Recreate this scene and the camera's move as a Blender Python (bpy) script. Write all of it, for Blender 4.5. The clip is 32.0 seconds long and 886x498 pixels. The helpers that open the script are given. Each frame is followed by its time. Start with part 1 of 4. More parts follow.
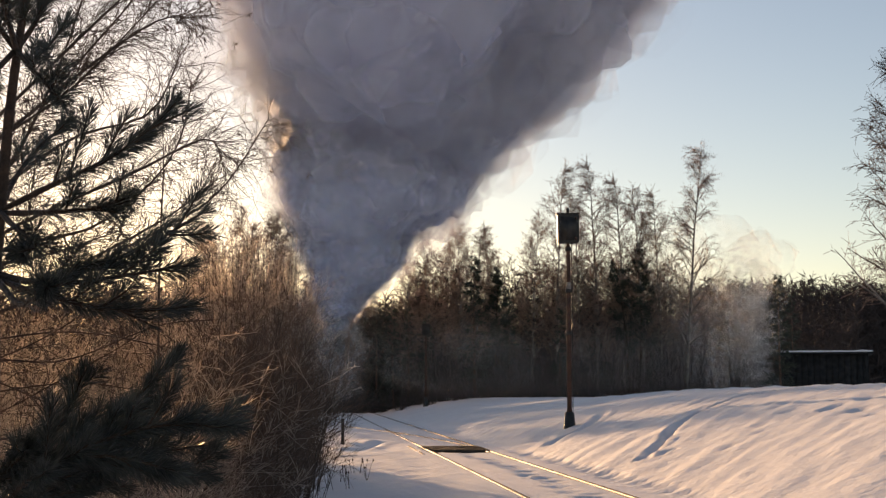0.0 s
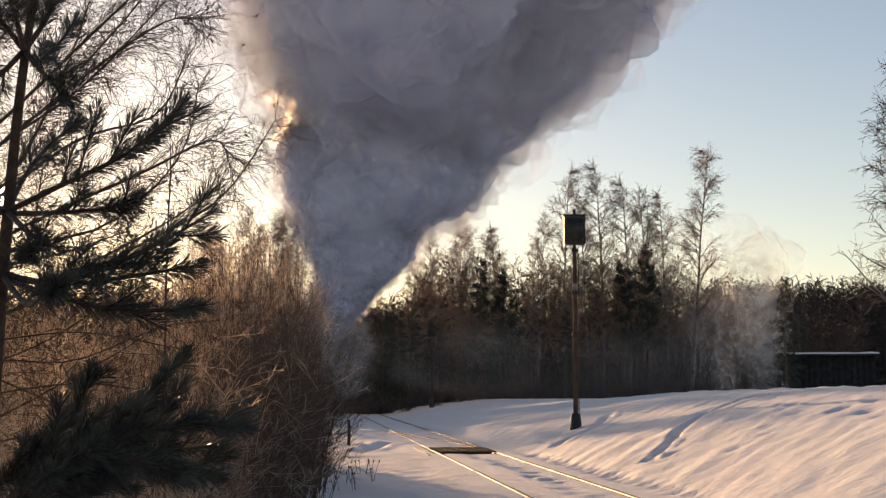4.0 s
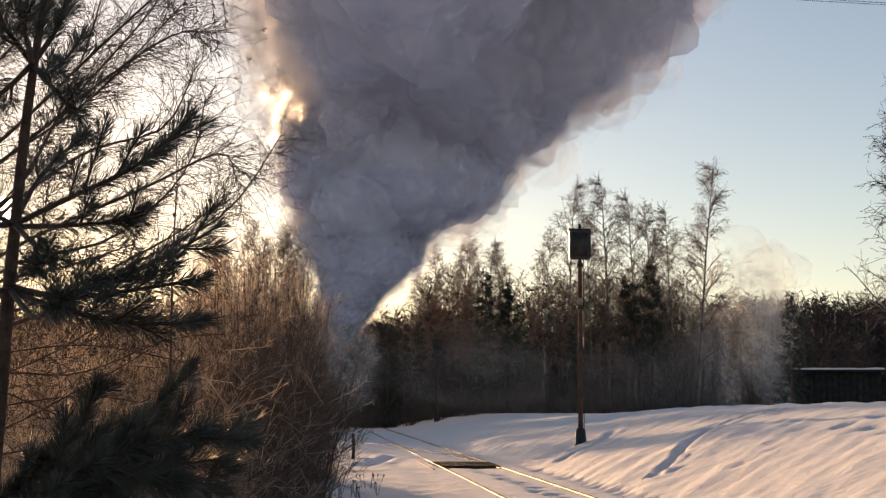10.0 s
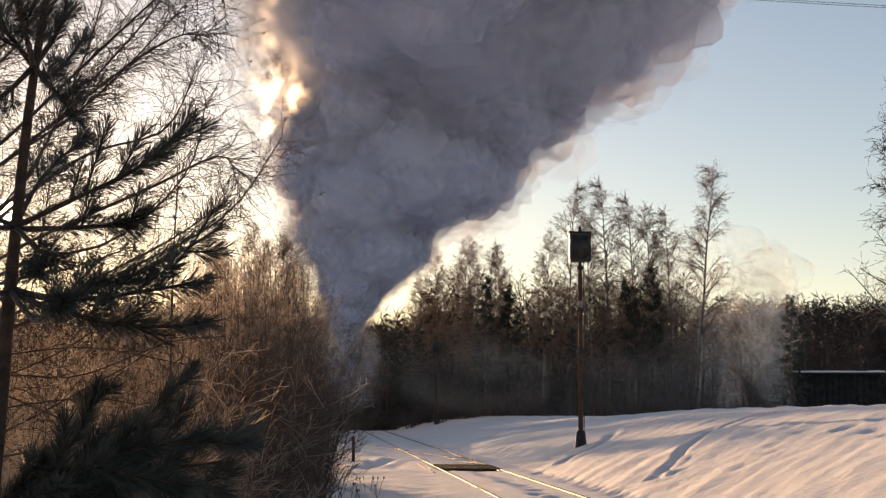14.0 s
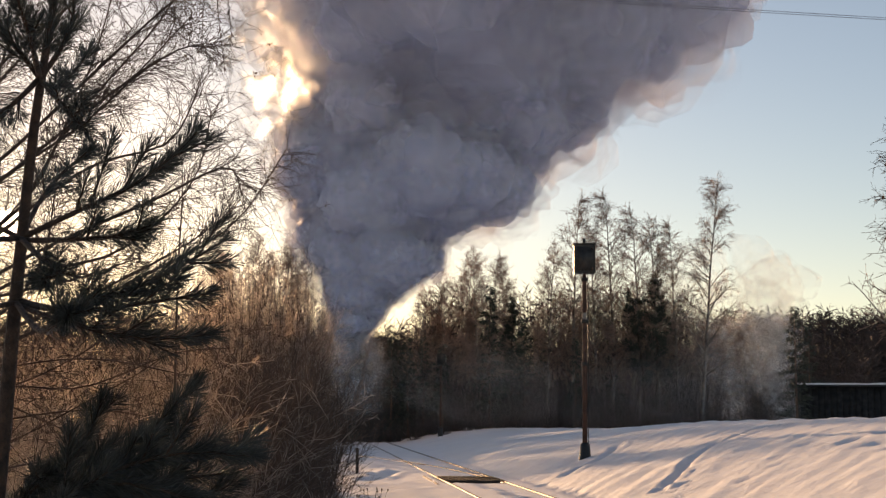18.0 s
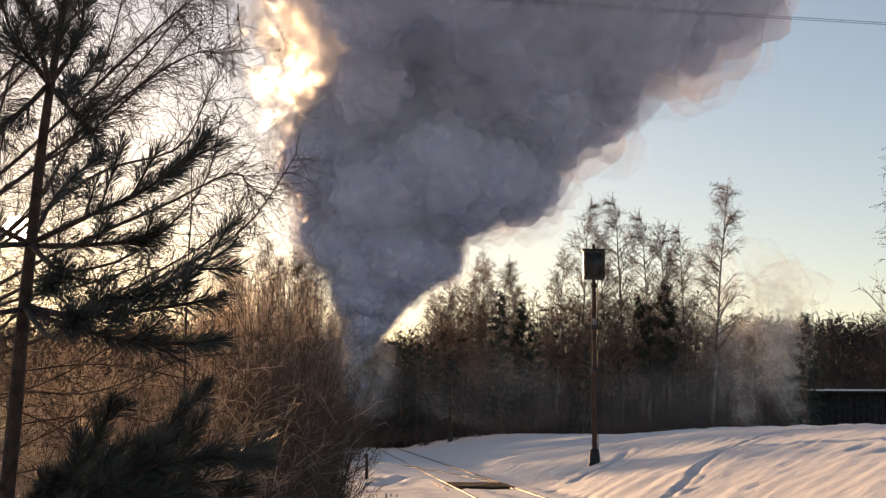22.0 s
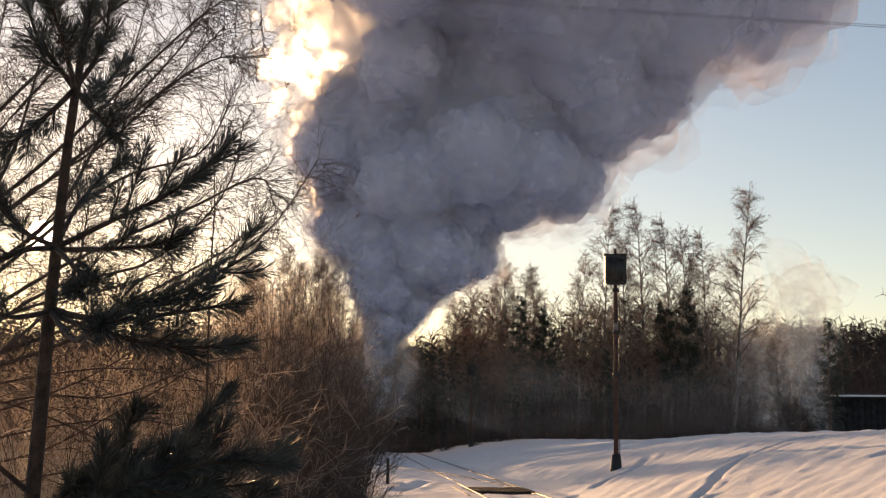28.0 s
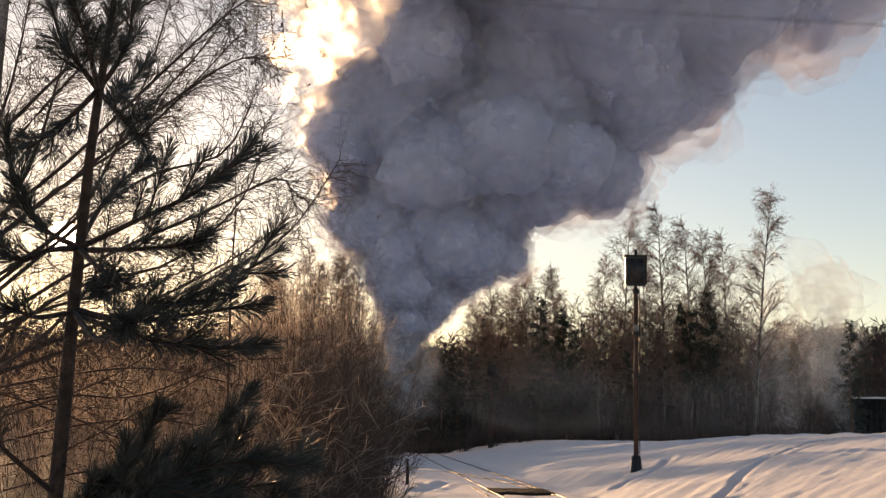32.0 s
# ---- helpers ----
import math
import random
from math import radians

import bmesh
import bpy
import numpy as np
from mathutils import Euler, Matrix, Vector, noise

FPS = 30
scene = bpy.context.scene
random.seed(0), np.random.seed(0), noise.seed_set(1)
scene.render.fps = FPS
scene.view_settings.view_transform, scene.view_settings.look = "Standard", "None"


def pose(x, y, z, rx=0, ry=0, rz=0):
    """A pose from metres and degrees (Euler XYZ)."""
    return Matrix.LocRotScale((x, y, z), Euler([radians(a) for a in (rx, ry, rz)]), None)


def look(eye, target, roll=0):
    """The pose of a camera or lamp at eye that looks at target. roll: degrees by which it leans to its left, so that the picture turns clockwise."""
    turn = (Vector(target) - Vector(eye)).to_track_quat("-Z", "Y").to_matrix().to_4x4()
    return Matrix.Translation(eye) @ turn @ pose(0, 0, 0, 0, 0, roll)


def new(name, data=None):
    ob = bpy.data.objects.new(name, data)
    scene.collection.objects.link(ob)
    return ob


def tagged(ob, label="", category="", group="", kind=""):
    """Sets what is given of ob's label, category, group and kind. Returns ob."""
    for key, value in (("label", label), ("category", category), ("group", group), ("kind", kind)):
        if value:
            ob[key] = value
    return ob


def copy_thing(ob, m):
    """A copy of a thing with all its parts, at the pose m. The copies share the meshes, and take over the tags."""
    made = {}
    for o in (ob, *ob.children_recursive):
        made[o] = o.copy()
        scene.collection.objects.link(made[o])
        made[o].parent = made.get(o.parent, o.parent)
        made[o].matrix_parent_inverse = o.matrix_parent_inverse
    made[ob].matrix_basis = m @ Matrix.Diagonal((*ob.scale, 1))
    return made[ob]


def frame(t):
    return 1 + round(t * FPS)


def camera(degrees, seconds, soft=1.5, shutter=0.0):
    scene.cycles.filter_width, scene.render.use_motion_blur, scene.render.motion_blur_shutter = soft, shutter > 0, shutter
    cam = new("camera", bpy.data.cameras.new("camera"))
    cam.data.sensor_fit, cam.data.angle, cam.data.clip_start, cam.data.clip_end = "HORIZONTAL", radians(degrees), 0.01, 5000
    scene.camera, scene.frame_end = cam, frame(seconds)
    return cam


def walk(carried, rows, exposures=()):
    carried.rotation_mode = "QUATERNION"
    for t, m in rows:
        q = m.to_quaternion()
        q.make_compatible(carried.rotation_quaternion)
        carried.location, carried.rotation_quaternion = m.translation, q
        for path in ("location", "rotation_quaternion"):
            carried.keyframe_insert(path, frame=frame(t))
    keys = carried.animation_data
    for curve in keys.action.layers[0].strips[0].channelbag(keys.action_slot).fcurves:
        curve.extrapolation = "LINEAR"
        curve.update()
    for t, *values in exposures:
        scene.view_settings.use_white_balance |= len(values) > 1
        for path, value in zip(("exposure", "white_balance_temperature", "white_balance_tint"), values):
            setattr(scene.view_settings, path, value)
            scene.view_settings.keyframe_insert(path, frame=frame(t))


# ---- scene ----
# ---- camera and its walk ----
cam = camera(36.0, 32.0, soft=0.85)
PATH = [
    (0.0, pose(0.004, 0.002, 1.530, 96.041, -0.050, -0.529)),
    (0.5, pose(0.002, 0.002, 1.529, 96.036, -0.088, -0.451)),
    (1.0, pose(0.001, 0.004, 1.531, 96.044, -0.163, -0.380)),
    (1.5, pose(0.002, 0.002, 1.529, 96.079, -0.102, -0.340)),
    (2.0, pose(0.001, 0.003, 1.531, 96.072, -0.102, -0.367)),
    (2.5, pose(0.001, 0.002, 1.531, 96.078, -0.112, -0.417)),
    (3.0, pose(0.002, 0.002, 1.529, 96.073, -0.066, -0.395)),
    (3.5, pose(0.002, 0.001, 1.529, 96.042, -0.111, -0.335)),
    (5.5, pose(-0.001, 0.001, 1.531, 96.353, -0.186, -0.197)),
    (6.0, pose(-0.000, 0.001, 1.531, 96.321, -0.189, -0.305)),
    (6.5, pose(0.001, 0.000, 1.531, 96.498, -0.198, -0.414)),
    (7.0, pose(-0.004, -0.000, 1.531, 96.698, -0.249, -0.407)),
    (7.5, pose(-0.002, -0.002, 1.533, 96.818, -0.357, -0.402)),
    (8.0, pose(-0.003, 0.000, 1.533, 96.862, -0.360, -0.447)),
    (8.5, pose(-0.001, -0.001, 1.531, 96.777, -0.317, -0.398)),
    (9.0, pose(-0.000, -0.000, 1.531, 96.642, -0.388, -0.293)),
    (9.5, pose(-0.001, -0.000, 1.530, 96.639, -0.365, -0.151)),
    (10.0, pose(-0.002, -0.000, 1.530, 96.679, -0.397, -0.082)),
    (10.5, pose(-0.002, 0.000, 1.531, 96.688, -0.362, -0.035)),
    (11.0, pose(-0.003, 0.001, 1.530, 96.678, -0.401, -0.085)),
    (11.5, pose(0.000, -0.001, 1.531, 96.672, -0.430, -0.060)),
    (12.0, pose(0.000, 0.000, 1.530, 96.643, -0.397, -0.046)),
    (12.5, pose(0.000, -0.001, 1.531, 96.641, -0.400, -0.083)),
    (13.0, pose(-0.001, 0.001, 1.530, 96.715, -0.375, -0.121)),
    (13.5, pose(-0.004, 0.000, 1.530, 96.750, -0.393, -0.146)),
    (14.0, pose(-0.004, -0.001, 1.531, 96.783, -0.433, -0.083)),
    (14.5, pose(-0.004, 0.001, 1.532, 96.781, -0.522, -0.004)),
    (16.5, pose(-0.006, -0.002, 1.531, 97.038, -0.494, 0.300)),
    (17.0, pose(-0.005, -0.003, 1.532, 97.142, -0.534, 0.299)),
    (17.5, pose(-0.006, -0.002, 1.530, 97.199, -0.487, 0.228)),
    (18.0, pose(-0.007, -0.002, 1.531, 97.273, -0.522, 0.082)),
    (18.5, pose(-0.005, -0.001, 1.532, 97.291, -0.577, 0.044)),
    (19.0, pose(-0.002, -0.001, 1.532, 97.215, -0.565, 0.034)),
    (19.5, pose(-0.004, -0.000, 1.530, 97.208, -0.506, 0.081)),
    (20.0, pose(-0.003, 0.000, 1.532, 97.284, -0.555, 0.136)),
    (20.5, pose(-0.004, -0.001, 1.530, 97.387, -0.499, 0.155)),
    (21.0, pose(-0.004, -0.000, 1.531, 97.421, -0.525, 0.215)),
    (21.5, pose(-0.003, 0.001, 1.532, 97.401, -0.578, 0.313)),
    (22.0, pose(-0.004, 0.001, 1.532, 97.505, -0.597, 0.478)),
    (22.5, pose(-0.004, -0.001, 1.532, 97.688, -0.593, 0.657)),
    (23.0, pose(-0.006, -0.002, 1.531, 97.815, -0.574, 0.737)),
    (23.5, pose(-0.005, -0.001, 1.532, 97.829, -0.611, 0.778)),
    (24.0, pose(-0.006, 0.000, 1.532, 97.791, -0.604, 0.777)),
    (24.5, pose(-0.007, -0.000, 1.531, 97.725, -0.582, 0.904)),
    (25.0, pose(-0.009, 0.000, 1.532, 97.752, -0.648, 0.999)),
    (25.5, pose(-0.008, -0.002, 1.531, 97.777, -0.685, 1.026)),
    (27.5, pose(-0.009, -0.002, 1.530, 97.725, -0.758, 1.309)),
    (28.0, pose(-0.011, -0.001, 1.529, 97.701, -0.743, 1.350)),
    (28.5, pose(-0.009, -0.001, 1.532, 97.648, -0.811, 1.460)),
    (29.0, pose(-0.007, 0.000, 1.532, 97.613, -0.799, 1.561)),
    (29.5, pose(-0.006, -0.000, 1.532, 97.582, -0.801, 1.626)),
    (30.0, pose(-0.009, 0.000, 1.530, 97.633, -0.715, 1.677)),
    (30.5, pose(-0.012, -0.000, 1.531, 97.694, -0.826, 1.740)),
    (31.0, pose(-0.014, -0.001, 1.529, 97.723, -0.817, 1.889)),
    (31.5, pose(-0.016, -0.001, 1.528, 97.768, -0.842, 2.042)),
    (32.0, pose(-0.017, -0.001, 1.530, 97.719, -0.953, 2.162)),
]
cam.data.dof.use_dof = True
cam.data.dof.focus_distance, cam.data.dof.aperture_fstop = 5.5, 9.0      # the far wood lies a little out of focus
walk(cam, PATH, [(0, 0.47, 7420, 23), (32, 0.43, 7420, 23)])
scene.cycles.transparent_max_bounces = 48

# ---- sky, sun, exposure ----
SUN_EL, SUN_AZ = radians(9.6), radians(-18.0)      # azimuth from +y towards +x
SUN_WAY = Vector((math.sin(SUN_AZ) * math.cos(SUN_EL), math.cos(SUN_AZ) * math.cos(SUN_EL), math.sin(SUN_EL)))
world = bpy.data.worlds.new("winter_sky")
scene.world = world
world.use_nodes = True
sky = world.node_tree.nodes.new("ShaderNodeTexSky")
sky.sky_type = "NISHITA"
sky.sun_disc = False
sky.sun_elevation = SUN_EL
sky.sun_rotation = SUN_AZ
sky.altitude = 100
sky.air_density, sky.dust_density, sky.ozone_density = 1.0, 0.25, 1.3
world.node_tree.nodes["Background"].inputs["Strength"].default_value = 0.10
world.node_tree.links.new(sky.outputs[0], world.node_tree.nodes["Background"].inputs["Color"])
sun_lamp = bpy.data.lights.new("sun_light", "SUN")
sun_lamp.energy, sun_lamp.angle, sun_lamp.color = 5.0, radians(0.55), (1.0, 0.69, 0.38)
new("sun_light", sun_lamp).matrix_world = look(SUN_WAY * 50, (0, 0, 0))


# ---- materials ----
def material(name, low, high, scale=3.0, rough=0.8, bump=0.3, bump_scale=40.0, translucent=0.0, alpha=None, metal=0.0,
             wrap="Object", per_piece=0.0, bump_dist=0.02, forward=0.0, detail=4):
    """Two tones mixed by noise at two scales, a fine relief; translucent: share of light let through; forward: share thrown on near its own way, as fine droplets do; alpha: (low, high) by noise."""
    m = bpy.data.materials.new(name)
    m.use_nodes = True
    nt = m.node_tree
    n, ln = nt.nodes, nt.links.new
    n.clear()
    out = n.new("ShaderNodeOutputMaterial")
    co = n.new("ShaderNodeTexCoord")
    big, fine = n.new("ShaderNodeTexNoise"), n.new("ShaderNodeTexNoise")
    big.inputs["Scale"].default_value, fine.inputs["Scale"].default_value = scale, bump_scale
    big.inputs["Detail"].default_value = fine.inputs["Detail"].default_value = detail
    ln(co.outputs[wrap], big.inputs["Vector"])
    ln(co.outputs[wrap], fine.inputs["Vector"])
    ramp = n.new("ShaderNodeValToRGB")
    ramp.color_ramp.elements[0].position, ramp.color_ramp.elements[1].position = 0.35, 0.65
    ramp.color_ramp.elements[0].color, ramp.color_ramp.elements[1].color = (*low, 1), (*high, 1)
    mix = n.new("ShaderNodeMath")
    mix.operation = "MULTIPLY_ADD"
    mix.inputs[1].default_value = 0.3
    ln(fine.outputs["Fac"], mix.inputs[0])
    sub = n.new("ShaderNodeMath")
    sub.operation = "SUBTRACT"
    sub.inputs[1].default_value = 0.15
    ln(big.outputs["Fac"], sub.inputs[0])
    ln(sub.outputs[0], mix.inputs[2])
    ln(mix.outputs[0], ramp.inputs["Fac"])
    colour = ramp.outputs["Color"]
    if per_piece:
        info, hsv, rng_ = n.new("ShaderNodeObjectInfo"), n.new("ShaderNodeHueSaturation"), n.new("ShaderNodeMapRange")
        rng_.inputs["To Min"].default_value, rng_.inputs["To Max"].default_value = 1 - per_piece, 1 + per_piece
        ln(info.outputs["Random"], rng_.inputs["Value"])
        ln(rng_.outputs[0], hsv.inputs["Value"])
        ln(colour, hsv.inputs["Color"])
        colour = hsv.outputs["Color"]
    bs = n.new("ShaderNodeBsdfPrincipled")
    bs.inputs["Roughness"].default_value, bs.inputs["Metallic"].default_value = rough, metal
    ln(colour, bs.inputs["Base Color"])
    if bump:
        bp = n.new("ShaderNodeBump")
        bp.inputs["Strength"].default_value, bp.inputs["Distance"].default_value = bump, bump_dist
        ln(fine.outputs["Fac"], bp.inputs["Height"])
        ln(bp.outputs[0], bs.inputs["Normal"])
    shader = bs.outputs[0]
    if translucent:
        tr, ms = n.new("ShaderNodeBsdfTranslucent"), n.new("ShaderNodeMixShader")
        ln(colour, tr.inputs["Color"])
        ms.inputs[0].default_value = translucent
        ln(shader, ms.inputs[1])
        ln(tr.outputs[0], ms.inputs[2])
        shader = ms.outputs[0]
    if forward:
        rf, mf = n.new("ShaderNodeBsdfRefraction"), n.new("ShaderNodeMixShader")
        rf.inputs["IOR"].default_value, rf.inputs["Roughness"].default_value = 1.22, 0.72
        ln(colour, rf.inputs["Color"])
        mf.inputs[0].default_value = forward
        ln(shader, mf.inputs[1])
        ln(rf.outputs[0], mf.inputs[2])
        shader = mf.outputs[0]
    if alpha:
        clear, ma, ar = n.new("ShaderNodeBsdfTransparent"), n.new("ShaderNodeMixShader"), n.new("ShaderNodeMapRange")
        ar.inputs["From Min"].default_value, ar.inputs["From Max"].default_value = 0.35, 0.65
        ar.inputs["To Min"].default_value, ar.inputs["To Max"].default_value = alpha
        ln(big.outputs["Fac"], ar.inputs["Value"])
        ln(ar.outputs[0], ma.inputs[0])
        ln(clear.outputs[0], ma.inputs[1])
        ln(shader, ma.inputs[2])
        shader = ma.outputs[0]
    ln(shader, out.inputs["Surface"])
    return m


SNOW = material("snow", (0.80, 0.79, 0.81), (0.88, 0.86, 0.86), 0.5, 0.6, 0.5, 7.0, bump_dist=0.05)
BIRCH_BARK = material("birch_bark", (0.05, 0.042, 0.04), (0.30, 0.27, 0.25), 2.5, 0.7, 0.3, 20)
SLEEPER = material("tarred_timber", (0.018, 0.014, 0.012), (0.05, 0.038, 0.03), 6, 1.0, 0.5, 40)
BLACK_PAINT = material("black_paint", (0.010, 0.010, 0.010), (0.028, 0.026, 0.024), 7, 0.5, 0.2, 40)
# near-black: the shade on the shed is put into the board colour
SHED_WALL = material("shaded_weathered_boards", (0.010, 0.011, 0.013), (0.026, 0.026, 0.028), 4, 1.0, 0.3, 30, per_piece=0.25)
WIRE = material("wire", (0.03, 0.03, 0.03), (0.05, 0.05, 0.05), 5, 0.5, 0, 30)
DEAD_LEAF = material("dead_leaf", (0.04, 0.022, 0.012), (0.09, 0.05, 0.025), 30, 0.7, 0, 60, translucent=0.2)
FAR_TWIG = material("far_birch_twig", (0.20, 0.14, 0.12), (0.40, 0.29, 0.25), 0.6, 0.6, 0, 10, translucent=0.45, per_piece=0.25)
FAR_NEEDLE = material("spruce_needle", (0.02, 0.03, 0.025), (0.055, 0.065, 0.05), 1.5, 0.7, 0, 10, per_piece=0.2)
DARK_TWIG = material("dark_twig", (0.040, 0.029, 0.023), (0.10, 0.070, 0.054), 6, 0.85, 0.2, 60)
FAR_DARK = material("far_dark_brush", (0.040, 0.033, 0.034), (0.095, 0.075, 0.072), 0.5, 0.8, 0, 10, per_piece=0.3)
NEEDLE = material("pine_needle", (0.020, 0.024, 0.023), (0.062, 0.070, 0.064), 9, 0.40, 0, 60, translucent=0.22)
RAIL = material("worn_rail_steel", (0.06, 0.040, 0.030), (0.17, 0.115, 0.075), 5, 0.60, 0.3, 30, metal=0.4)
SMOKE = material("dense_smoke", (0.72, 0.77, 0.93), (0.83, 0.86, 0.97), 0.5, 1.0, 0, 2.0, translucent=0.4, detail=1)
VEIL = [material("smoke_veil", (0.76, 0.79, 0.93), (0.86, 0.88, 0.97), 0.7, 1.0, 0, 2.0, translucent=0.45, alpha=q, forward=w, detail=1)
        for q, w in (((0.50, 0.70), 0.0), ((0.34, 0.54), 0.0), ((0.20, 0.38), 0.03), ((0.10, 0.26), 0.05), ((0.03, 0.15), 0.06), ((-0.03, 0.07), 0.06))]
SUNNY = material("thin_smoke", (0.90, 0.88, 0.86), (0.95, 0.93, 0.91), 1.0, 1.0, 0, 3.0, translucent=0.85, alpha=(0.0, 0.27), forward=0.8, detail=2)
STEAM = material("white_steam", (0.84, 0.82, 0.81), (0.90, 0.88, 0.87), 1.2, 1.0, 0, 3.0, translucent=0.5, alpha=(0.0, 0.10), forward=0.45, detail=2)
BARK = material("brown_bark", (0.07, 0.047, 0.037), (0.17, 0.115, 0.088), 6, 0.9, 0.4, 60, per_piece=0.2)
TWIG = material("frosted_twig", (0.21, 0.175, 0.158), (0.62, 0.545, 0.49), 4, 0.75, 0.2, 60, translucent=0.45, per_piece=0.2, forward=0.32)
PINE_BARK = material("pine_bark", (0.022, 0.014, 0.010), (0.07, 0.042, 0.028), 18, 0.85, 0.8, 70)
RUST = material("rusty_iron", (0.035, 0.017, 0.012), (0.10, 0.045, 0.03), 5, 0.75, 0.4, 40)
HAZY = material("drifting_haze", (0.80, 0.79, 0.80), (0.88, 0.87, 0.87), 0.9, 1.0, 0, 3.0, translucent=0.4, alpha=(0.0, 0.013))
COLUMN = material("low_smoke", (0.55, 0.54, 0.56), (0.66, 0.65, 0.66), 1.2, 1.0, 0, 3.0, translucent=0.3, alpha=(0.0, 0.10), detail=2)
WOOD = material("distant_branch", (0.034, 0.029, 0.030), (0.085, 0.066, 0.063), 0.3, 0.9, 0, 10)
glow = bpy.data.materials.new("sun_surface")
glow.use_nodes = True
glow.node_tree.nodes.clear()
gout, gem = glow.node_tree.nodes.new("ShaderNodeOutputMaterial"), glow.node_tree.nodes.new("ShaderNodeEmission")
gem.inputs["Color"].default_value, gem.inputs["Strength"].default_value = (1.0, 0.86, 0.55, 1), 60.0
glow.node_tree.links.new(gem.outputs[0], gout.inputs["Surface"])


# ---- mesh helpers ----
class Buf:
    """Vertices and faces of one mesh."""
    def __init__(self):
        self.v, self.f = [], []

    def tube(self, pts, radii, sides=3, cap=False):
        base, n = len(self.v), len(pts)
        for i, p in enumerate(pts):
            d = (pts[min(i + 1, n - 1)] - pts[max(i - 1, 0)])
            d = d.normalized() if d.length > 1e-9 else Vector((0, 0, 1))
            a = d.cross(Vector((0.31, 0.83, 0.46)) if abs(d.z) > 0.8 else Vector((0, 0, 1))).normalized()
            b = d.cross(a)
            for k in range(sides):
                w = 2 * math.pi * k / sides
                self.v.append(tuple(p + (a * math.cos(w) + b * math.sin(w)) * radii[i]))
        for i in range(n - 1):
            for k in range(sides):
                q, k2 = base + i * sides, (k + 1) % sides
                self.f.append((q + k, q + k2, q + sides + k2, q + sides + k))
        if cap:
            self.f.append(tuple(base + k for k in reversed(range(sides))))
            self.f.append(tuple(base + (n - 1) * sides + k for k in range(sides)))

    def box(self, c, s, m=None, bevel=0.0):
        base = len(self.v)
        for x in (-1, 1):
            for y in (-1, 1):
                for z in (-1, 1):
                    p = Vector((x * s[0] / 2, y * s[1] / 2, z * s[2] / 2))
                    p = (m @ p if m else p) + Vector(c)
                    self.v.append(tuple(p))
        for q in ((0, 1, 3, 2), (4, 6, 7, 5), (0, 4, 5, 1), (2, 3, 7, 6), (0, 2, 6, 4), (1, 5, 7, 3)):
            self.f.append(tuple(base + i for i in q))

    def blade(self, p, d, side, length, width):
        """A slim folded leaf or needle of two facets."""
        b = len(self.v)
        tip, mid = p + d * length, p + d * length * 0.55
        up = d.cross(side) * width * 0.35
        self.v += [tuple(p), tuple(mid + side * width * 0.5), tuple(tip), tuple(mid - side * width * 0.5), tuple(mid + up)]
        self.f += [(b, b + 1, b + 4), (b + 1, b + 2, b + 4), (b + 4, b + 2, b + 3), (b, b + 4, b + 3)]

    def mesh(self, name, smooth=True):
        me = bpy.data.meshes.new(name)
        me.from_pydata(self.v, [], self.f)
        if smooth:
            me.polygons.foreach_set("use_smooth", [True] * len(me.polygons))
        me.update()
        return me


def part(name, me, mat, parent=None, label=""):
    """One mesh object, under a thing or a part."""
    if isinstance(me, Buf):
        me = me.mesh(name)
    if mat and not me.materials:
        me.materials.append(mat)
    ob = new(name, me)
    if parent:
        ob.parent = parent
    return tagged(ob, label) if label else ob


def rand_way(rng):
    while True:
        v = Vector((rng.uniform(-1, 1), rng.uniform(-1, 1), rng.uniform(-1, 1)))
        if 0.05 < v.length < 1:
            return v.normalized()


def limb(p, d, length, segs, rng, wobble=0.15, lift=0.0):
    """The points of a growing limb; lift above 0 bends it up, below 0 lets it droop."""
    pts, d = [Vector(p)], Vector(d).normalized()
    for i in range(segs):
        d = (d + rand_way(rng) * wobble + Vector((0, 0, lift))).normalized()
        pts.append(pts[-1] + d * length / segs)
    return pts


def taper(a, b, n):
    return [a + (b - a) * i / (n - 1) for i in range(n)]


def along(pts, f):
    i = min(int(f * (len(pts) - 1)), len(pts) - 2)
    g = f * (len(pts) - 1) - i
    return pts[i].lerp(pts[i + 1], g), (pts[i + 1] - pts[i]).normalized()


def smooth_line(pts, n):
    """A rounded line of n points through the given ones."""
    pts = [Vector(p) for p in pts]
    out = []
    for j in range(n):
        f = j / (n - 1) * (len(pts) - 1)
        i = min(int(f), len(pts) - 2)
        g = f - i
        p0, p1, p2, p3 = pts[max(i - 1, 0)], pts[i], pts[i + 1], pts[min(i + 2, len(pts) - 1)]
        out.append(0.5 * (2 * p1 + (p2 - p0) * g + (2 * p0 - 5 * p1 + 4 * p2 - p3) * g * g + (3 * p1 - p0 - 3 * p2 + p3) * g ** 3))
    return out


# ---- ground ----
def sstep(a, b, x):
    t = min(max((x - a) / (b - a), 0.0), 1.0)
    return t * t * (3 - 2 * t)


def rail_x(y):
    """The right-hand rail of the main track."""
    return 2.62 - 0.0868 * (y - 22.66)


def near_line(x, y, line):
    """Distance to a polyline and how far along it the foot lies."""
    best, where = 1e9, 0.0
    for i in range(len(line) - 1):
        ax, ay = line[i]
        bx, by = line[i + 1]
        dx, dy = bx - ax, by - ay
        t = min(max(((x - ax) * dx + (y - ay) * dy) / (dx * dx + dy * dy), 0), 1)
        q = math.hypot(x - ax - t * dx, y - ay - t * dy)
        if q < best:
            best, where = q, (i + t) / (len(line) - 1)
    return best, where


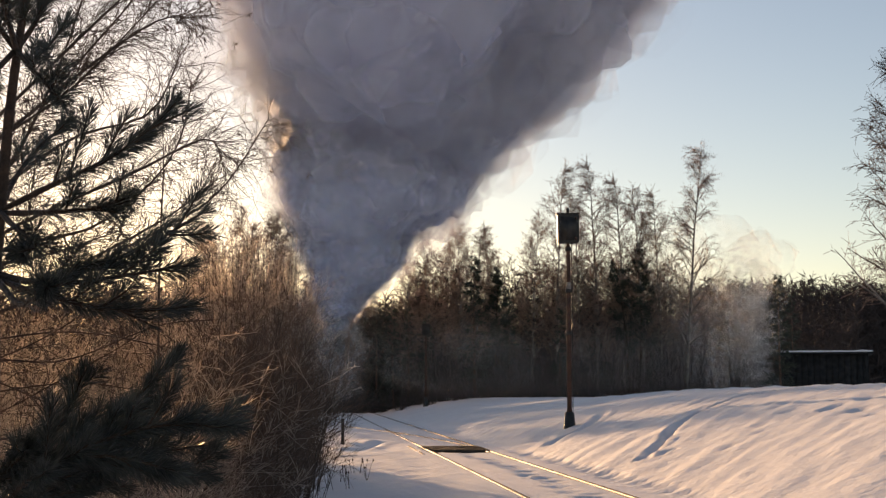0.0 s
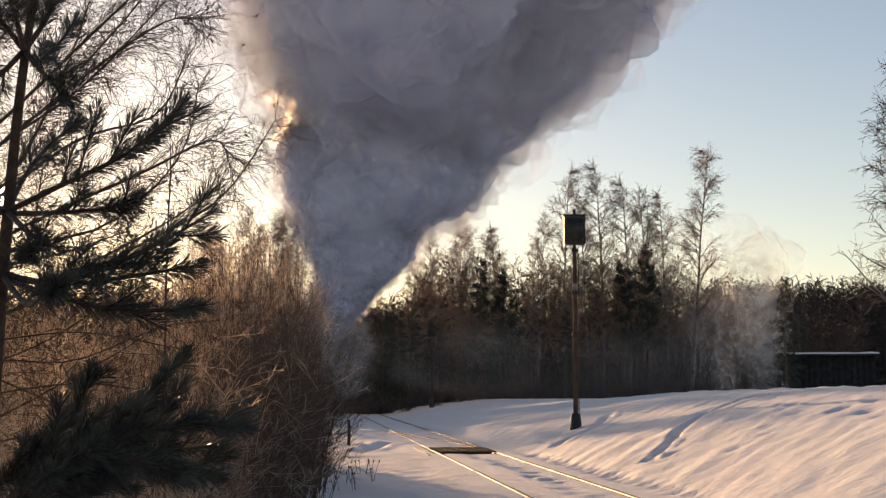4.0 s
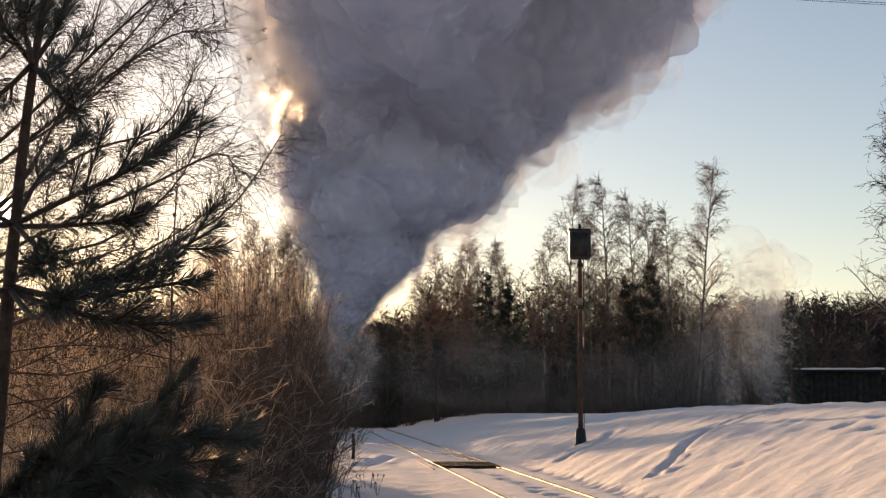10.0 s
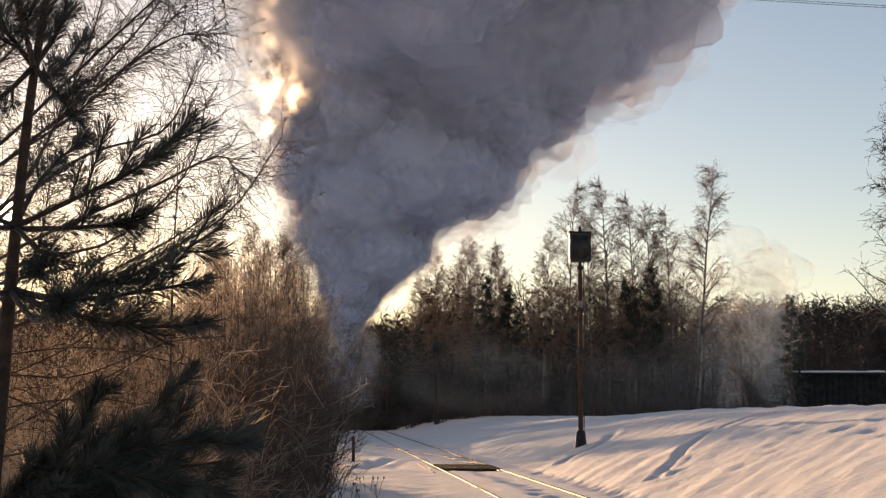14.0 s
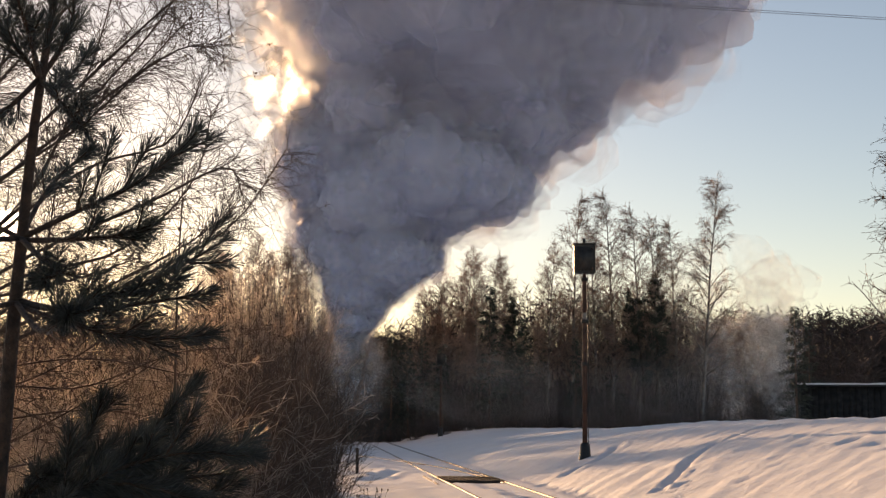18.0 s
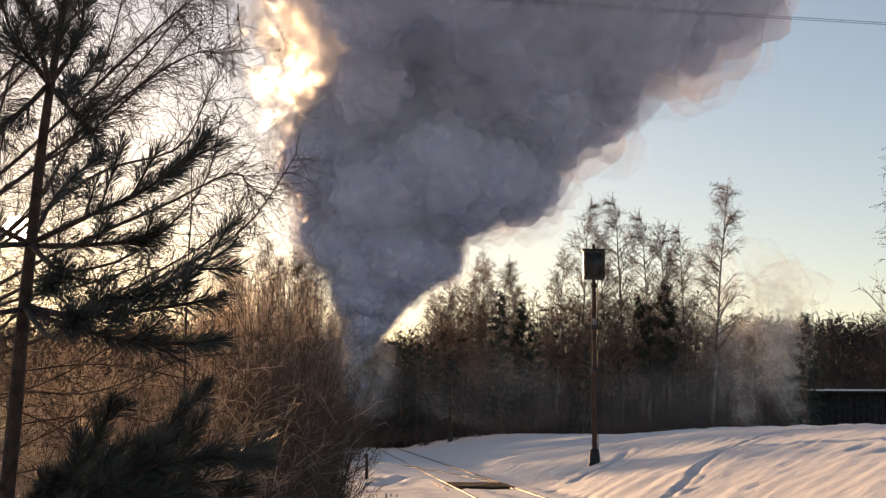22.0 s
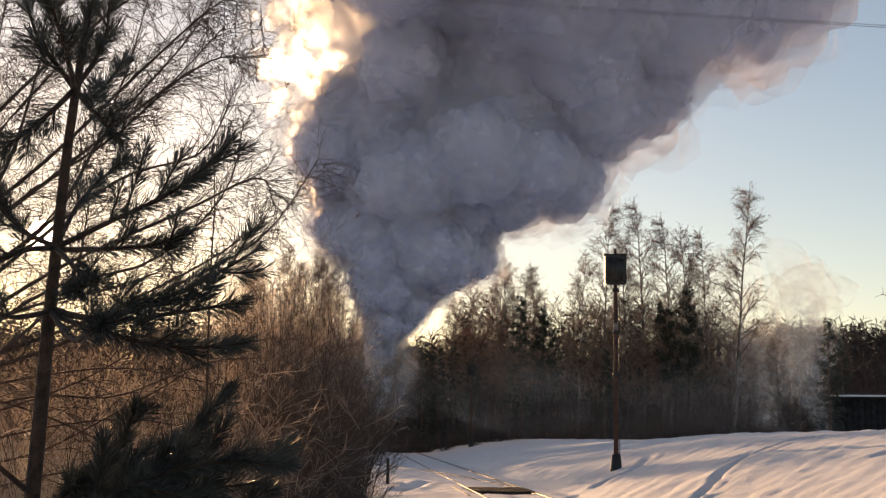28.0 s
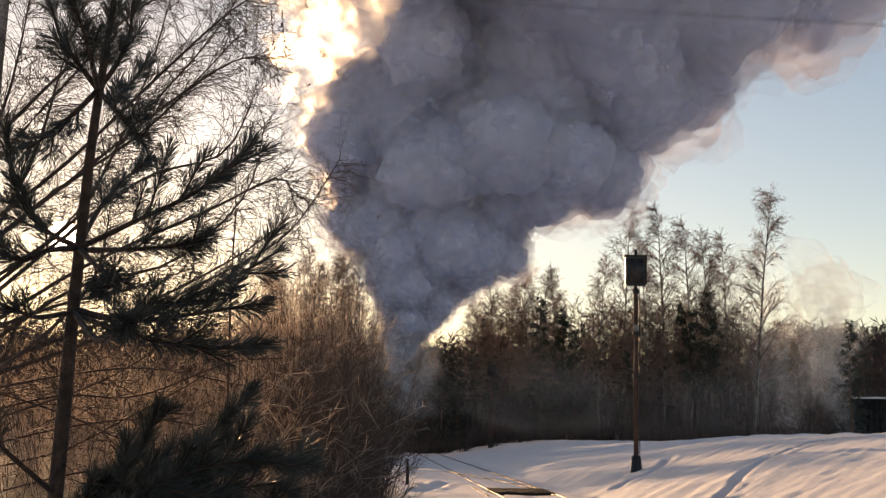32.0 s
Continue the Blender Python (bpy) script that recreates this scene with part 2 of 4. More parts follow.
FURROWS = (
    (((3.85, 24.8), (4.7, 27.08), (5.66, 29.41), (6.42, 30.73), (7.21, 31.4), (7.84, 30.8), (8.17, 29.71)), 0.13, 0.085),
    (((2.83, 33.91), (3.31, 34.56), (3.86, 35.08), (4.5, 36.74), (4.98, 38.71)), 0.12, 0.12),
    (((2.25, 36.91), (2.75, 36.49), (3.17, 35.34)), 0.08, 0.12),
    (((3.83, 25.39), (4.02, 24.94), (4.42, 24.9)), 0.08, 0.12),
    (((-0.02, 36.38), (0.45, 35.73), (0.99, 35.15)), 0.05, 0.20),
    (((-2.09, 36.01), (-1.75, 40.06), (-1.17, 43.04)), 0.12, 0.25),
    (((0.45, 28.52), (1.06, 26.17), (1.64, 25.16), (1.99, 23.31)), 0.03, 0.10),
    (((6.89, 23.99), (7.14, 24.19), (7.52, 24.76)), 0.06, 0.12),
    (((-0.27, 38.9), (-0.08, 36.6), (0.1, 34.2)), 0.11, 0.10),
)


def bank(x, y):
    """The smooth lie of the land: level track bed, snow bank and field to its right."""
    u = x - rail_x(y)
    top = 1.66 - 0.50 * sstep(28, 75, y)
    wide = 6.4 + 1.5 * sstep(40, 80, y)
    s = min(max((u - 0.6) / wide, 0.0), 1.0)
    z = top * (1 - (1 - s) ** 1.45)
    z += 0.10 * sstep(10, 40, u) * sstep(90, 30, y)
    left = sstep(2.4, 9, -u - 1.5)
    return 0.05 + z + left * 0.25


def ground_z(x, y):
    z = bank(x, y)
    u = x - rail_x(y)
    if 8 < y < 120 and -14 < u < 40:
        calm = sstep(0.3, 1.4, abs(u + 0.75) - 0.6)
        z += calm * 0.10 * noise.noise(Vector((x * 0.22, y * 0.16, 3.1)))
        # wind ripples that run across the slope
        w = x * 0.55 + y * 0.83
        a = x * 0.83 - y * 0.55
        z += calm * 0.042 * noise.noise(Vector((w * 0.55, a * 2.2, 7.7))) + calm * 0.027 * noise.noise(Vector((w * 1.1, a * 6.0, 1.2)))
        z += 0.012 * noise.noise(Vector((x * 2.1, y * 2.1, 5.5)))
        z -= (0.085 + 0.05 * noise.noise(Vector((x * 1.7, y * 2.6, 8.8)))) * sstep(34.4, 34.9, y) * sstep(38.3, 37.8, y) * sstep(-1.42, -1.34, u) * sstep(-0.08, -0.16, u)
        for line, deep, half in FURROWS:
            if line[0][1] - 2 < y < line[-1][1] + 2 or line[-1][1] - 2 < y < line[0][1] + 2:
                q, f = near_line(x + 0.12 * noise.noise(Vector((x, y * 0.8, 2))), y, line)
                if q < half * 4:
                    fade = sstep(0, 0.12, f) * sstep(1, 0.85, f)
                    z += fade * deep * (-math.exp(-(q / half) ** 2) + 0.45 * math.exp(-((q - 1.9 * half) / (0.7 * half)) ** 2))
    return z


def spaced(stops):
    """Grid lines from (start, end, step) stretches."""
    out = []
    for a, b, step in stops:
        n = max(1, round((b - a) / step))
        out += [a + (b - a) * i / n for i in range(n)]
    return out + [stops[-1][1]]


PRINTS = {}


def trail(line, step, wide, deep, jitter, seed):
    """Footprints along a line."""
    rng = random.Random(seed)
    for i in range(len(line) - 1):
        p, q = Vector(line[i]), Vector(line[i + 1])
        n = max(1, int((q - p).length / step))
        for k in range(n):
            s = p.lerp(q, k / n) + Vector((rng.uniform(-jitter, jitter), rng.uniform(-jitter, jitter)))
            PRINTS.setdefault((int(s.x // 1), int(s.y // 1)), []).append((s.x, s.y, wide * rng.uniform(0.8, 1.2), deep * rng.uniform(0.6, 1.2)))


trail([(rail_x(y) + 0.75 + 0.1 * math.sin(y), y) for y in (15, 20, 25, 30, 36)], 0.62, 0.13, 0.085, 0.03, 1)
trail([(rail_x(y) - 0.55 - 0.008 * (y - 20), y) for y in (18, 24, 30, 35)], 0.55, 0.15, 0.08, 0.14, 2)
trail([(5.2, 23), (6.4, 25.5), (7.4, 29)], 0.9, 0.16, 0.07, 0.35, 3)
trail([(7.2, 22), (7.9, 24), (8.6, 26.5)], 0.8, 0.18, 0.08, 0.4, 4)


def dent(x, y):
    d = 0.0
    if 13 < y < 40:
        for i in (-1, 0, 1):
            for j in (-1, 0, 1):
                for px, py, w, deep in PRINTS.get((int(x // 1) + i, int(y // 1) + j), ()):
                    q = (x - px) ** 2 + (y - py) ** 2
                    if q < 9 * w * w:
                        d += deep * math.exp(-q / (w * w))
    return d


def build_ground():
    xs = spaced([(-3000, -400, 650), (-400, -60, 60), (-60, -14, 4), (-14, -4, 0.5), (-4, 12, 0.11), (12, 24, 0.4), (24, 60, 3), (60, 400, 60), (400, 3000, 650)])
    ys = spaced([(-2000, -200, 600), (-200, 0, 20), (0, 14, 1.2), (14, 50, 0.14), (50, 75, 0.4), (75, 120, 1.0), (120, 200, 10), (200, 800, 150), (800, 4000, 800)])
    v = [(x, y, ground_z(x, y) - dent(x, y)) for y in ys for x in xs]
    w = len(xs)
    f = [(j * w + i, j * w + i + 1, (j + 1) * w + i + 1, (j + 1) * w + i) for j in range(len(ys) - 1) for i in range(w - 1)]
    me = bpy.data.meshes.new("ground")
    me.from_pydata(v, [], f)
    me.polygons.foreach_set("use_smooth", [True] * len(f))
    tagged(part("ground", me, SNOW), "wind-rippled snow field with a high bank beside the track", "snow", kind="structure")


build_ground()


# ---- railway ----
def rail_mesh(line, name):
    """A rail along a line: foot, web and rounded head swept as one profile."""
    prof = [(-0.036, 0.0), (-0.036, -0.028), (-0.012, -0.045), (-0.012, -0.125), (-0.065, -0.15), (0.065, -0.15), (0.012, -0.125), (0.012, -0.045),
            (0.036, -0.028), (0.036, 0.0), (0.022, 0.008), (-0.022, 0.008)]
    b, n = Buf(), len(prof)
    for i, p in enumerate(line):
        d = (line[min(i + 1, len(line) - 1)] - line[max(i - 1, 0)]).normalized()
        side = Vector((d.y, -d.x, 0))
        b.v += [tuple(p + side * a + Vector((0, 0, c))) for a, c in prof]
    for i in range(len(line) - 1):
        for k in range(n):
            b.f.append((i * n + k, i * n + (k + 1) % n, (i + 1) * n + (k + 1) % n, (i + 1) * n + k))
    return b


RAIL_Z = 0.072
track = tagged(new("railway_track"), "snow-covered railway turnout with worn shining rails", "railway track", kind="structure")


def straight(offset, y0, y1, n=40):
    return [Vector((rail_x(y) + offset, y, RAIL_Z)) for y in spaced([(y0, y1, (y1 - y0) / n)])]


def diverging(offset, y0=34.5, y1=70.0, n=30):
    """The turnout's branch: it leaves the main line and bends away to the left."""
    out = []
    for i in range(n + 1):
        y = y0 + (y1 - y0) * i / n
        out.append(Vector((rail_x(y) + offset - 0.0042 * (y - y0) ** 2 - 0.006 * (y - y0), y, RAIL_Z - 0.003)))
    return out


part("rail", rail_mesh(straight(0, 6, 125), "rail"), RAIL, track)
part("rail", rail_mesh([p - Vector((0, 0, 0.014)) for p in straight(-1.5, 6, 125)], "rail"), RAIL, track)
part("closure_rail", rail_mesh(diverging(-0.10), "rail"), RAIL, track, "curved closure rail")
part("guard_rail", rail_mesh([p + Vector((-0.34, 0, -0.012)) for p in straight(-1.5, 33.5, 38.6, 8)], "rail"), RUST, track, "short rusty guard rail")
part("check_rail", rail_mesh([p + Vector((-0.36, 0, -0.055)) for p in straight(-1.5, 6, 33.3, 20)], "rail"), SLEEPER, track, "half-buried dark check rail")
rng = random.Random(5)
for i in range(5):
    y = 35.2 + i * 0.62
    b = Buf()
    b.box((rail_x(y) - 0.75, y, 0.045), (1.5 + rng.uniform(-.1, .1), 0.24, 0.10))
    part("sleeper", b, SLEEPER, track, "bare tarred sleeper")


# ---- signals, stake, wires, shed ----
def signal_mast(name, x, y, z, h, label, head=True):
    e = tagged(new(name), label, "railway signal")
    e.location = (x, y, z)
    b = Buf()
    b.tube([Vector((0, 0, q)) for q in (-0.3, 0.05, 0.06, 0.40, 0.44)], (0.17, 0.17, 0.16, 0.13, 0.09), 12, True)
    part("foot", b, BLACK_PAINT, e, "black cast foot")
    b = Buf()
    b.tube([Vector((0, 0, q)) for q in (0.4, 2.6, 2.62, 4.9, 4.92, h)], (0.068, 0.066, 0.060, 0.058, 0.052, 0.050), 12, True)
    part("pole", b, RUST, e)
    for q in (2.55, 3.7, 4.85):
        b = Buf()
        b.tube([Vector((0, 0, q - 0.05)), Vector((0, 0, q + 0.05))], (0.09, 0.09), 12, True)
        part("collar", b, BLACK_PAINT, e)
    top = h - 0.05
    m = bmesh.new()
    bmesh.ops.create_cube(m, size=1)
    bmesh.ops.scale(m, vec=(0.58, 0.30, 0.80), verts=m.verts)
    bmesh.ops.bevel(m, geom=m.edges[:], offset=0.03, segments=2, affect="EDGES")
    me = bpy.data.meshes.new("head")
    m.to_mesh(me)
    m.free()
    hd = part("head", me, BLACK_PAINT, e, "black boxy signal head seen from behind")
    hd.location = (0, 0, top - 0.40)
    b = Buf()
    b.box((0, -0.165, 0), (0.44, 0.03, 0.64))
    part("door", b, BLACK_PAINT, hd)
    for q in (-0.28, 0.28):
        b = Buf()
        b.box((0.20, -0.185, q), (0.05, 0.02, 0.07))
        part("hinge", b, RUST, hd)
    b = Buf()
    b.box((0, 0.04, 0.415), (0.62, 0.36, 0.035))
    part("brim", b, BLACK_PAINT, hd)
    b = Buf()
    b.tube([Vector((0, 0, top)), Vector((0, 0, top + 0.18))], (0.045, 0.04), 10, True)
    part("cap", b, BLACK_PAINT, e)
    b = Buf()
    b.tube([Vector((0.09, -0.05, q)) for q in (0.3, 2.0, 4.0, top - 0.8)], (0.012,) * 4, 6)
    part("cable", b, BLACK_PAINT, e)
    return e


near_mast = signal_mast("signal_mast", 3.76, 37.0, 0.60, 5.85, "rusty brown signal mast with a black boxy head")
signal_mast("signal_mast", -0.32, 96.0, 0.85, 5.55, "distant dark signal mast before the woods")

b = Buf()
b.tube([Vector((0, 0, q)) for q in (3.66, 3.67, 3.93, 3.94)], (0.062, 0.068, 0.068, 0.062), 12)
part("band", b, BIRCH_BARK, near_mast, "pale worn paint band")

stake = tagged(new("marker_stake"), "short dark timber stake standing in the snow", "stake")
stake.location = (-2.61, 41.0, 0.0)
b = Buf()
b.tube([Vector((0, 0, -0.2)), Vector((0.01, 0, 0.3)), Vector((0.0, 0.01, 0.74)), Vector((0, 0, 0.78))], (0.05, 0.048, 0.046, 0.03), 9, True)
part("post", b, SLEEPER, stake)
b = Buf()
b.tube([Vector((0, 0, 0.775)), Vector((0, 0, 0.80)), Vector((0, 0, 0.812))], (0.05, 0.04, 0.01), 9, True)
part("snow_cap", b, SNOW, stake)

for dz, dy in ((2.35, 0.0), (2.45, 0.5)):
    a, c = Vector((-60.0, 40.0 + dy, 17.3 + dz)), Vector((70.0, 40.0 + dy, 9.7 + dz))
    pts = []
    for i in range(41):
        f = i / 40
        p = a.lerp(c, f)
        pts.append(p - Vector((0, 0, 1.6 * 4 * f * (1 - f))))
    b = Buf()
    b.tube(pts, [0.008] * 41, 6)
    tagged(part("overhead_wire", b, WIRE), "thin black overhead wire sagging across the sky", "wire", "overhead wires", "structure")


def build_shed():
    e = tagged(new("shed"), "dark board shed with a snow-covered flat roof", "shed")
    e.location = (21.75, 75, -0.18)
    e.rotation_euler = (0, 0, radians(-16.2))
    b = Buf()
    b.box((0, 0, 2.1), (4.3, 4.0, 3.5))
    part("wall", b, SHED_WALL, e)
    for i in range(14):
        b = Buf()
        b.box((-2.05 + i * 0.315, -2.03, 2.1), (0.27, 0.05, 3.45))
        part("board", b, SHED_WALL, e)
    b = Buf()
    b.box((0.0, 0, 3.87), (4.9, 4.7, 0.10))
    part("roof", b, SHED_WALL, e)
    b = Buf()
    n = 24
    for side in (-1, 1):
        for i in range(n + 1):
            x = -2.4 + 4.8 * i / n
            h = 0.10 + 0.05 * noise.noise(Vector((x * 1.3, side, 0)))
            b.v += [(x, side * 2.3, 3.92), (x, side * 2.27, 3.92 + h * 0.8), (x, side * 1.9, 3.92 + h)]
    for i in range(n):
        for k in range(2):
            b.f.append((i * 3 + k, i * 3 + 3 + k, i * 3 + 4 + k, i * 3 + 1 + k))
            q = (n + 1) * 3
            b.f.append((q + i * 3 + k, q + i * 3 + 1 + k, q + i * 3 + 4 + k, q + i * 3 + 3 + k))
        b.f.append((i * 3 + 2, i * 3 + 5, (n + 1) * 3 + i * 3 + 5, (n + 1) * 3 + i * 3 + 2))
    part("roof_snow", b, SNOW, e, "white snow layer")


build_shed()

# ---- the sun ----
m = bmesh.new()
bmesh.ops.create_icosphere(m, subdivisions=4, radius=40)
me = bpy.data.meshes.new("sun")
m.to_mesh(me)
m.free()
sun_ball = tagged(part("sun", me, glow), "low yellow winter sun shining through branches", "sun", kind="structure")
el = radians(7.76)
sun_ball.location = Vector((math.sin(SUN_AZ) * math.cos(el), math.cos(SUN_AZ) * math.cos(el), math.sin(el))) * 4000


# ---- far woods ----
def birch_template(seed, h, limbs=46, twigs=9, lean=0.0, name="birch_tree", fan=0.75, label="tall bare birch with fine drooping twigs at the wood's edge"):
    rng = random.Random(seed)
    e = tagged(new(name), label, "tree", "trees of the wood's edge")
    trunk = limb((0, 0, -0.3), (lean, 0, 1), h + 0.3, 14, rng, 0.035, 0.02)
    b = Buf()
    b.tube(trunk, taper(0.012 * h * 0.75, 0.012, len(trunk)), 7)
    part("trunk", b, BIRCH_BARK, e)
    bt = Buf()
    for i in range(limbs):
        f = 0.20 + 0.79 * (i + rng.random()) / limbs
        p, d = along(trunk, f)
        w = rng.uniform(0, 2 * math.pi)
        out = Vector((math.cos(w), math.sin(w), 0))
        reach = (h * 0.30 * (1.03 - f) ** 0.75 + 0.35) * rng.uniform(0.55, 1.1) * fan
        ln = limb(p, out + Vector((0, 0, rng.uniform(0.45, 1.5))), reach, 5, rng, 0.10, 0.015)
        bl = Buf()
        bl.tube(ln, taper(0.05 * (1.1 - f) * h / 18 + 0.016, 0.012, 6), 4)
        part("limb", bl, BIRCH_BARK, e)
        for j in range(twigs):
            q, dd = along(ln, rng.uniform(0.15, 1.0))
            tl = rng.uniform(0.35, 0.95) * (0.5 + 0.06 * h * 0.5)
            tw = limb(q, dd + rand_way(rng) * 0.85, tl, 2, rng, 0.2, -0.10)
            bt.tube(tw, (0.012, 0.010, 0.007), 3)
            for k in range(3):
                q2, d2 = along(tw, rng.uniform(0.2, 1))
                bt.tube(limb(q2, d2 + rand_way(rng) * 0.7, tl * rng.uniform(0.4, 0.75), 1, rng, 0.3, -0.25), (0.009, 0.007), 3)
    tagged(part("crown", bt, FAR_TWIG, e, "brown haze of fine bare twigs"), kind="stuff")
    return e


def spruce_template(seed, h, wide, name="spruce_tree", bare=0.04, label="dark green spruce with ragged layered boughs"):
    rng = random.Random(seed)
    e = tagged(new(name), label, "tree", "trees of the wood's edge")
    b = Buf()
    trunk = limb((0, 0, -0.3), (0, 0, 1), h + 0.3, 8, rng, 0.02, 0.02)
    b.tube(trunk, taper(0.011 * h, 0.012, 9), 7)
    part("trunk", b, BARK, e)
    bb = Buf()
    n = int(h * 9)
    for i in range(n):
        f = bare + (0.99 - bare) * i / n
        p, _ = along(trunk, f)
        w = rng.uniform(0, 2 * math.pi)
        reach = wide * (1 - f) ** 0.8 * rng.uniform(0.5, 1.1) + 0.12
        out = Vector((math.cos(w), math.sin(w), rng.uniform(-0.35, 0.05)))
        ln = limb(p, out, reach, 4, rng, 0.1, 0.03)
        bb.tube(ln, taper(0.03, 0.008, 5), 3)
        for j in range(int(7 + reach * 9)):
            q, d = along(ln, rng.uniform(0.12, 1))
            way = (d + rand_way(rng) * 0.9 + Vector((0, 0, -0.35))).normalized()
            bb.blade(q, way, rand_way(rng).cross(way).normalized(), rng.uniform(0.22, 0.5), rng.uniform(0.07, 0.14))
    tagged(part("crown", bb, FAR_NEEDLE, e), kind="stuff")
    return e


def pine_far_template(seed, h):
    rng = random.Random(seed)
    e = tagged(new("pine_tree"), "dark bushy pine with clumped needles among birches", "tree", "trees of the wood's edge")
    b = Buf()
    trunk = limb((0, 0, -0.3), (0, 0, 1), h + 0.3, 10, rng, 0.05, 0.02)
    b.tube(trunk, taper(0.011 * h, 0.02, 11), 7)
    part("trunk", b, PINE_BARK, e)
    bb = Buf()
    for i in range(44):
        f = 0.30 + 0.68 * i / 44
        p, _ = along(trunk, f)
        w = rng.uniform(0, 2 * math.pi)
        reach = h * 0.17 * (1.12 - f) ** 0.6 * rng.uniform(0.4, 1.15)
        ln = limb(p, Vector((math.cos(w), math.sin(w), rng.uniform(0.05, 0.6))), reach, 4, rng, 0.2, 0.05)
        bb.tube(ln, taper(0.045, 0.012, 5), 4)
        for c in range(4):
            q, d = along(ln, rng.uniform(0.45, 1))
            for j in range(26):
                way = (rand_way(rng) + d * 0.5 + Vector((0, 0, 0.25))).normalized()
                bb.blade(q + rand_way(rng) * 0.22, way, rand_way(rng).cross(way).normalized(), rng.uniform(0.18, 0.38), rng.uniform(0.04, 0.08))
    tagged(part("crown", bb, FAR_NEEDLE, e), kind="stuff")
    return e


def shrub_template(seed, h, stems, spread, bark, twig, label, name="shrub", radius=0.011, twigs=10, subs=3, sides=3, lift=0.05, group="shrubs by the track", splay=0.75, segs=8, wobble=0.10):
    """A many-stemmed bare shrub."""
    rng = random.Random(seed)
    e = tagged(new(name), label, "shrub", group)
    bs, bt = Buf(), Buf()
    single = h < 8 and bark is not FAR_DARK
    for i in range(stems):
        w, q = rng.uniform(0, 2 * math.pi), rng.uniform(0, 0.16 * h)
        out = Vector((math.cos(w), math.sin(w), 0))
        hh = h * rng.uniform(0.5, 1.0)
        st = limb(out * q + Vector((0, 0, -0.15)), Vector((0, 0, 1)) + out * spread * rng.uniform(0.1, 1.0), hh, segs, rng, wobble, lift)
        r = radius * hh / 3 * rng.uniform(0.7, 1.3)
        if single:
            bs = Buf()
        bs.tube(st, taper(r, r * 0.25, segs + 1), sides + 1)
        if single:
            part("stem", bs, bark, e)
        for j in range(twigs):
            f = rng.uniform(0.18, 0.98)
            p, d = along(st, f)
            tl = hh * rng.uniform(0.12, 0.32) * (1.15 - f * 0.7)
            tw = limb(p, d + rand_way(rng) * splay, tl, 3, rng, 0.15, lift)
            bt.tube(tw, taper(r * 0.5, r * 0.26, 4), sides)
            for k in range(subs):
                p2, d2 = along(tw, rng.uniform(0.2, 1))
                bt.tube(limb(p2, d2 + rand_way(rng) * 0.8, tl * rng.uniform(0.25, 0.5), 2, rng, 0.2, lift), taper(r * 0.34, r * 0.2, 3), sides)
    if not single:
        tagged(part("stem_mass", bs, bark, e), kind="stuff")
    tagged(part("twig_mass", bt, twig, e), kind="stuff")
    return e


def stand(e, spots, rng, first=True):
    """Put a template at the first spot and copies at the rest: (x, y, scale)."""
    for i, (x, y, s) in enumerate(spots):
        m = Matrix.LocRotScale((x, y, ground_z(x, y) - 0.02), Euler((0, 0, rng.uniform(0, 6.28))), (s, s, s * rng.uniform(0.95, 1.05)))
        if i == 0:
            e.matrix_basis = m
        else:
            c = copy_thing(e, m)
            c.matrix_basis = m


rng = random.Random(11)


def at(bearing, y):
    """The x at the depth y of a bearing from the camera's stand; 784 is straight ahead, 2413 to the radian."""
    return (bearing - 784) / 2413 * y


def row(pairs, y0, spread=4.0):
    return [(at(p, y0), y0 + rng.uniform(-spread, spread), s) for p, s in pairs]


# the tall ones stand where the skyline shows them
stand(birch_template(1, 18.8, 62, 15, -0.02, fan=0.72), row([(1234, 1.0)], 105, 0), rng)
stand(birch_template(2, 16.6, 60, 14, 0.0, fan=0.78), row([(1012, 1.06), (1124, 1.05), (1078, 1.08), (868, 0.84), (1190, 0.93)], 108, 2), rng)
stand(birch_template(3, 15.2, 56, 14, 0.02, fan=0.85), row([(820, 0.96), (785, 0.88), (1045, 1.0), (1150, 1.05), (895, 0.90), (960, 0.9), (735, 0.76), (845, 0.9)], 110, 3), rng)
stand(birch_template(4, 11.0, 36, 13, 0.0, fan=1.0), row([(628 + 24 * i + rng.uniform(-9, 9), rng.uniform(0.75, 1.05) * (1.0 if 740 < 628 + 24 * i < 1240 else 0.78)) for i in range(30)], 114, 5), rng)
# the spruces at y 97 to 99 are added to shade the far field
stand(spruce_template(5, 11.5, 2.0), row([(862, 0.98), (925, 0.75), (1010, 0.6), (745, 0.7), (690, 0.72)], 106, 2) + [(at(1402, 72), 72, 0.60), (at(1425, 78), 78, 0.52), (at(560, 97), 97, 0.85), (at(590, 98), 98, 0.9), (at(608, 99), 99, 0.7)], rng)
stand(spruce_template(6, 8.0, 1.7), row([(780, 0.9), (905, 0.85), (960, 0.8), (1085, 0.9), (720, 0.95), (1180, 0.7), (640, 0.95), (662, 1.0), (700, 1.0), (712, 0.9), (618, 1.0), (650, 0.9), (850, 0.8)], 107, 4), rng)
stand(pine_far_template(7, 12.0), row([(1150, 1.0), (1132, 0.85), (905, 0.82)], 107, 1), rng)
low = [(620 + i * 19 + rng.uniform(-8, 8), rng.uniform(0.7, 1.15)) for i in range(43)]
low = [q for q in low if not 1240 < q[0] < 1318]
stand(shrub_template(8, 5.0, 26, 0.4, FAR_DARK, FAR_DARK, "dense dark bare undergrowth at the wood's foot", "undergrowth", 0.026, 7, 1, 3, 0.04, "undergrowth of the wood", segs=4), row(low, 108, 5), rng)
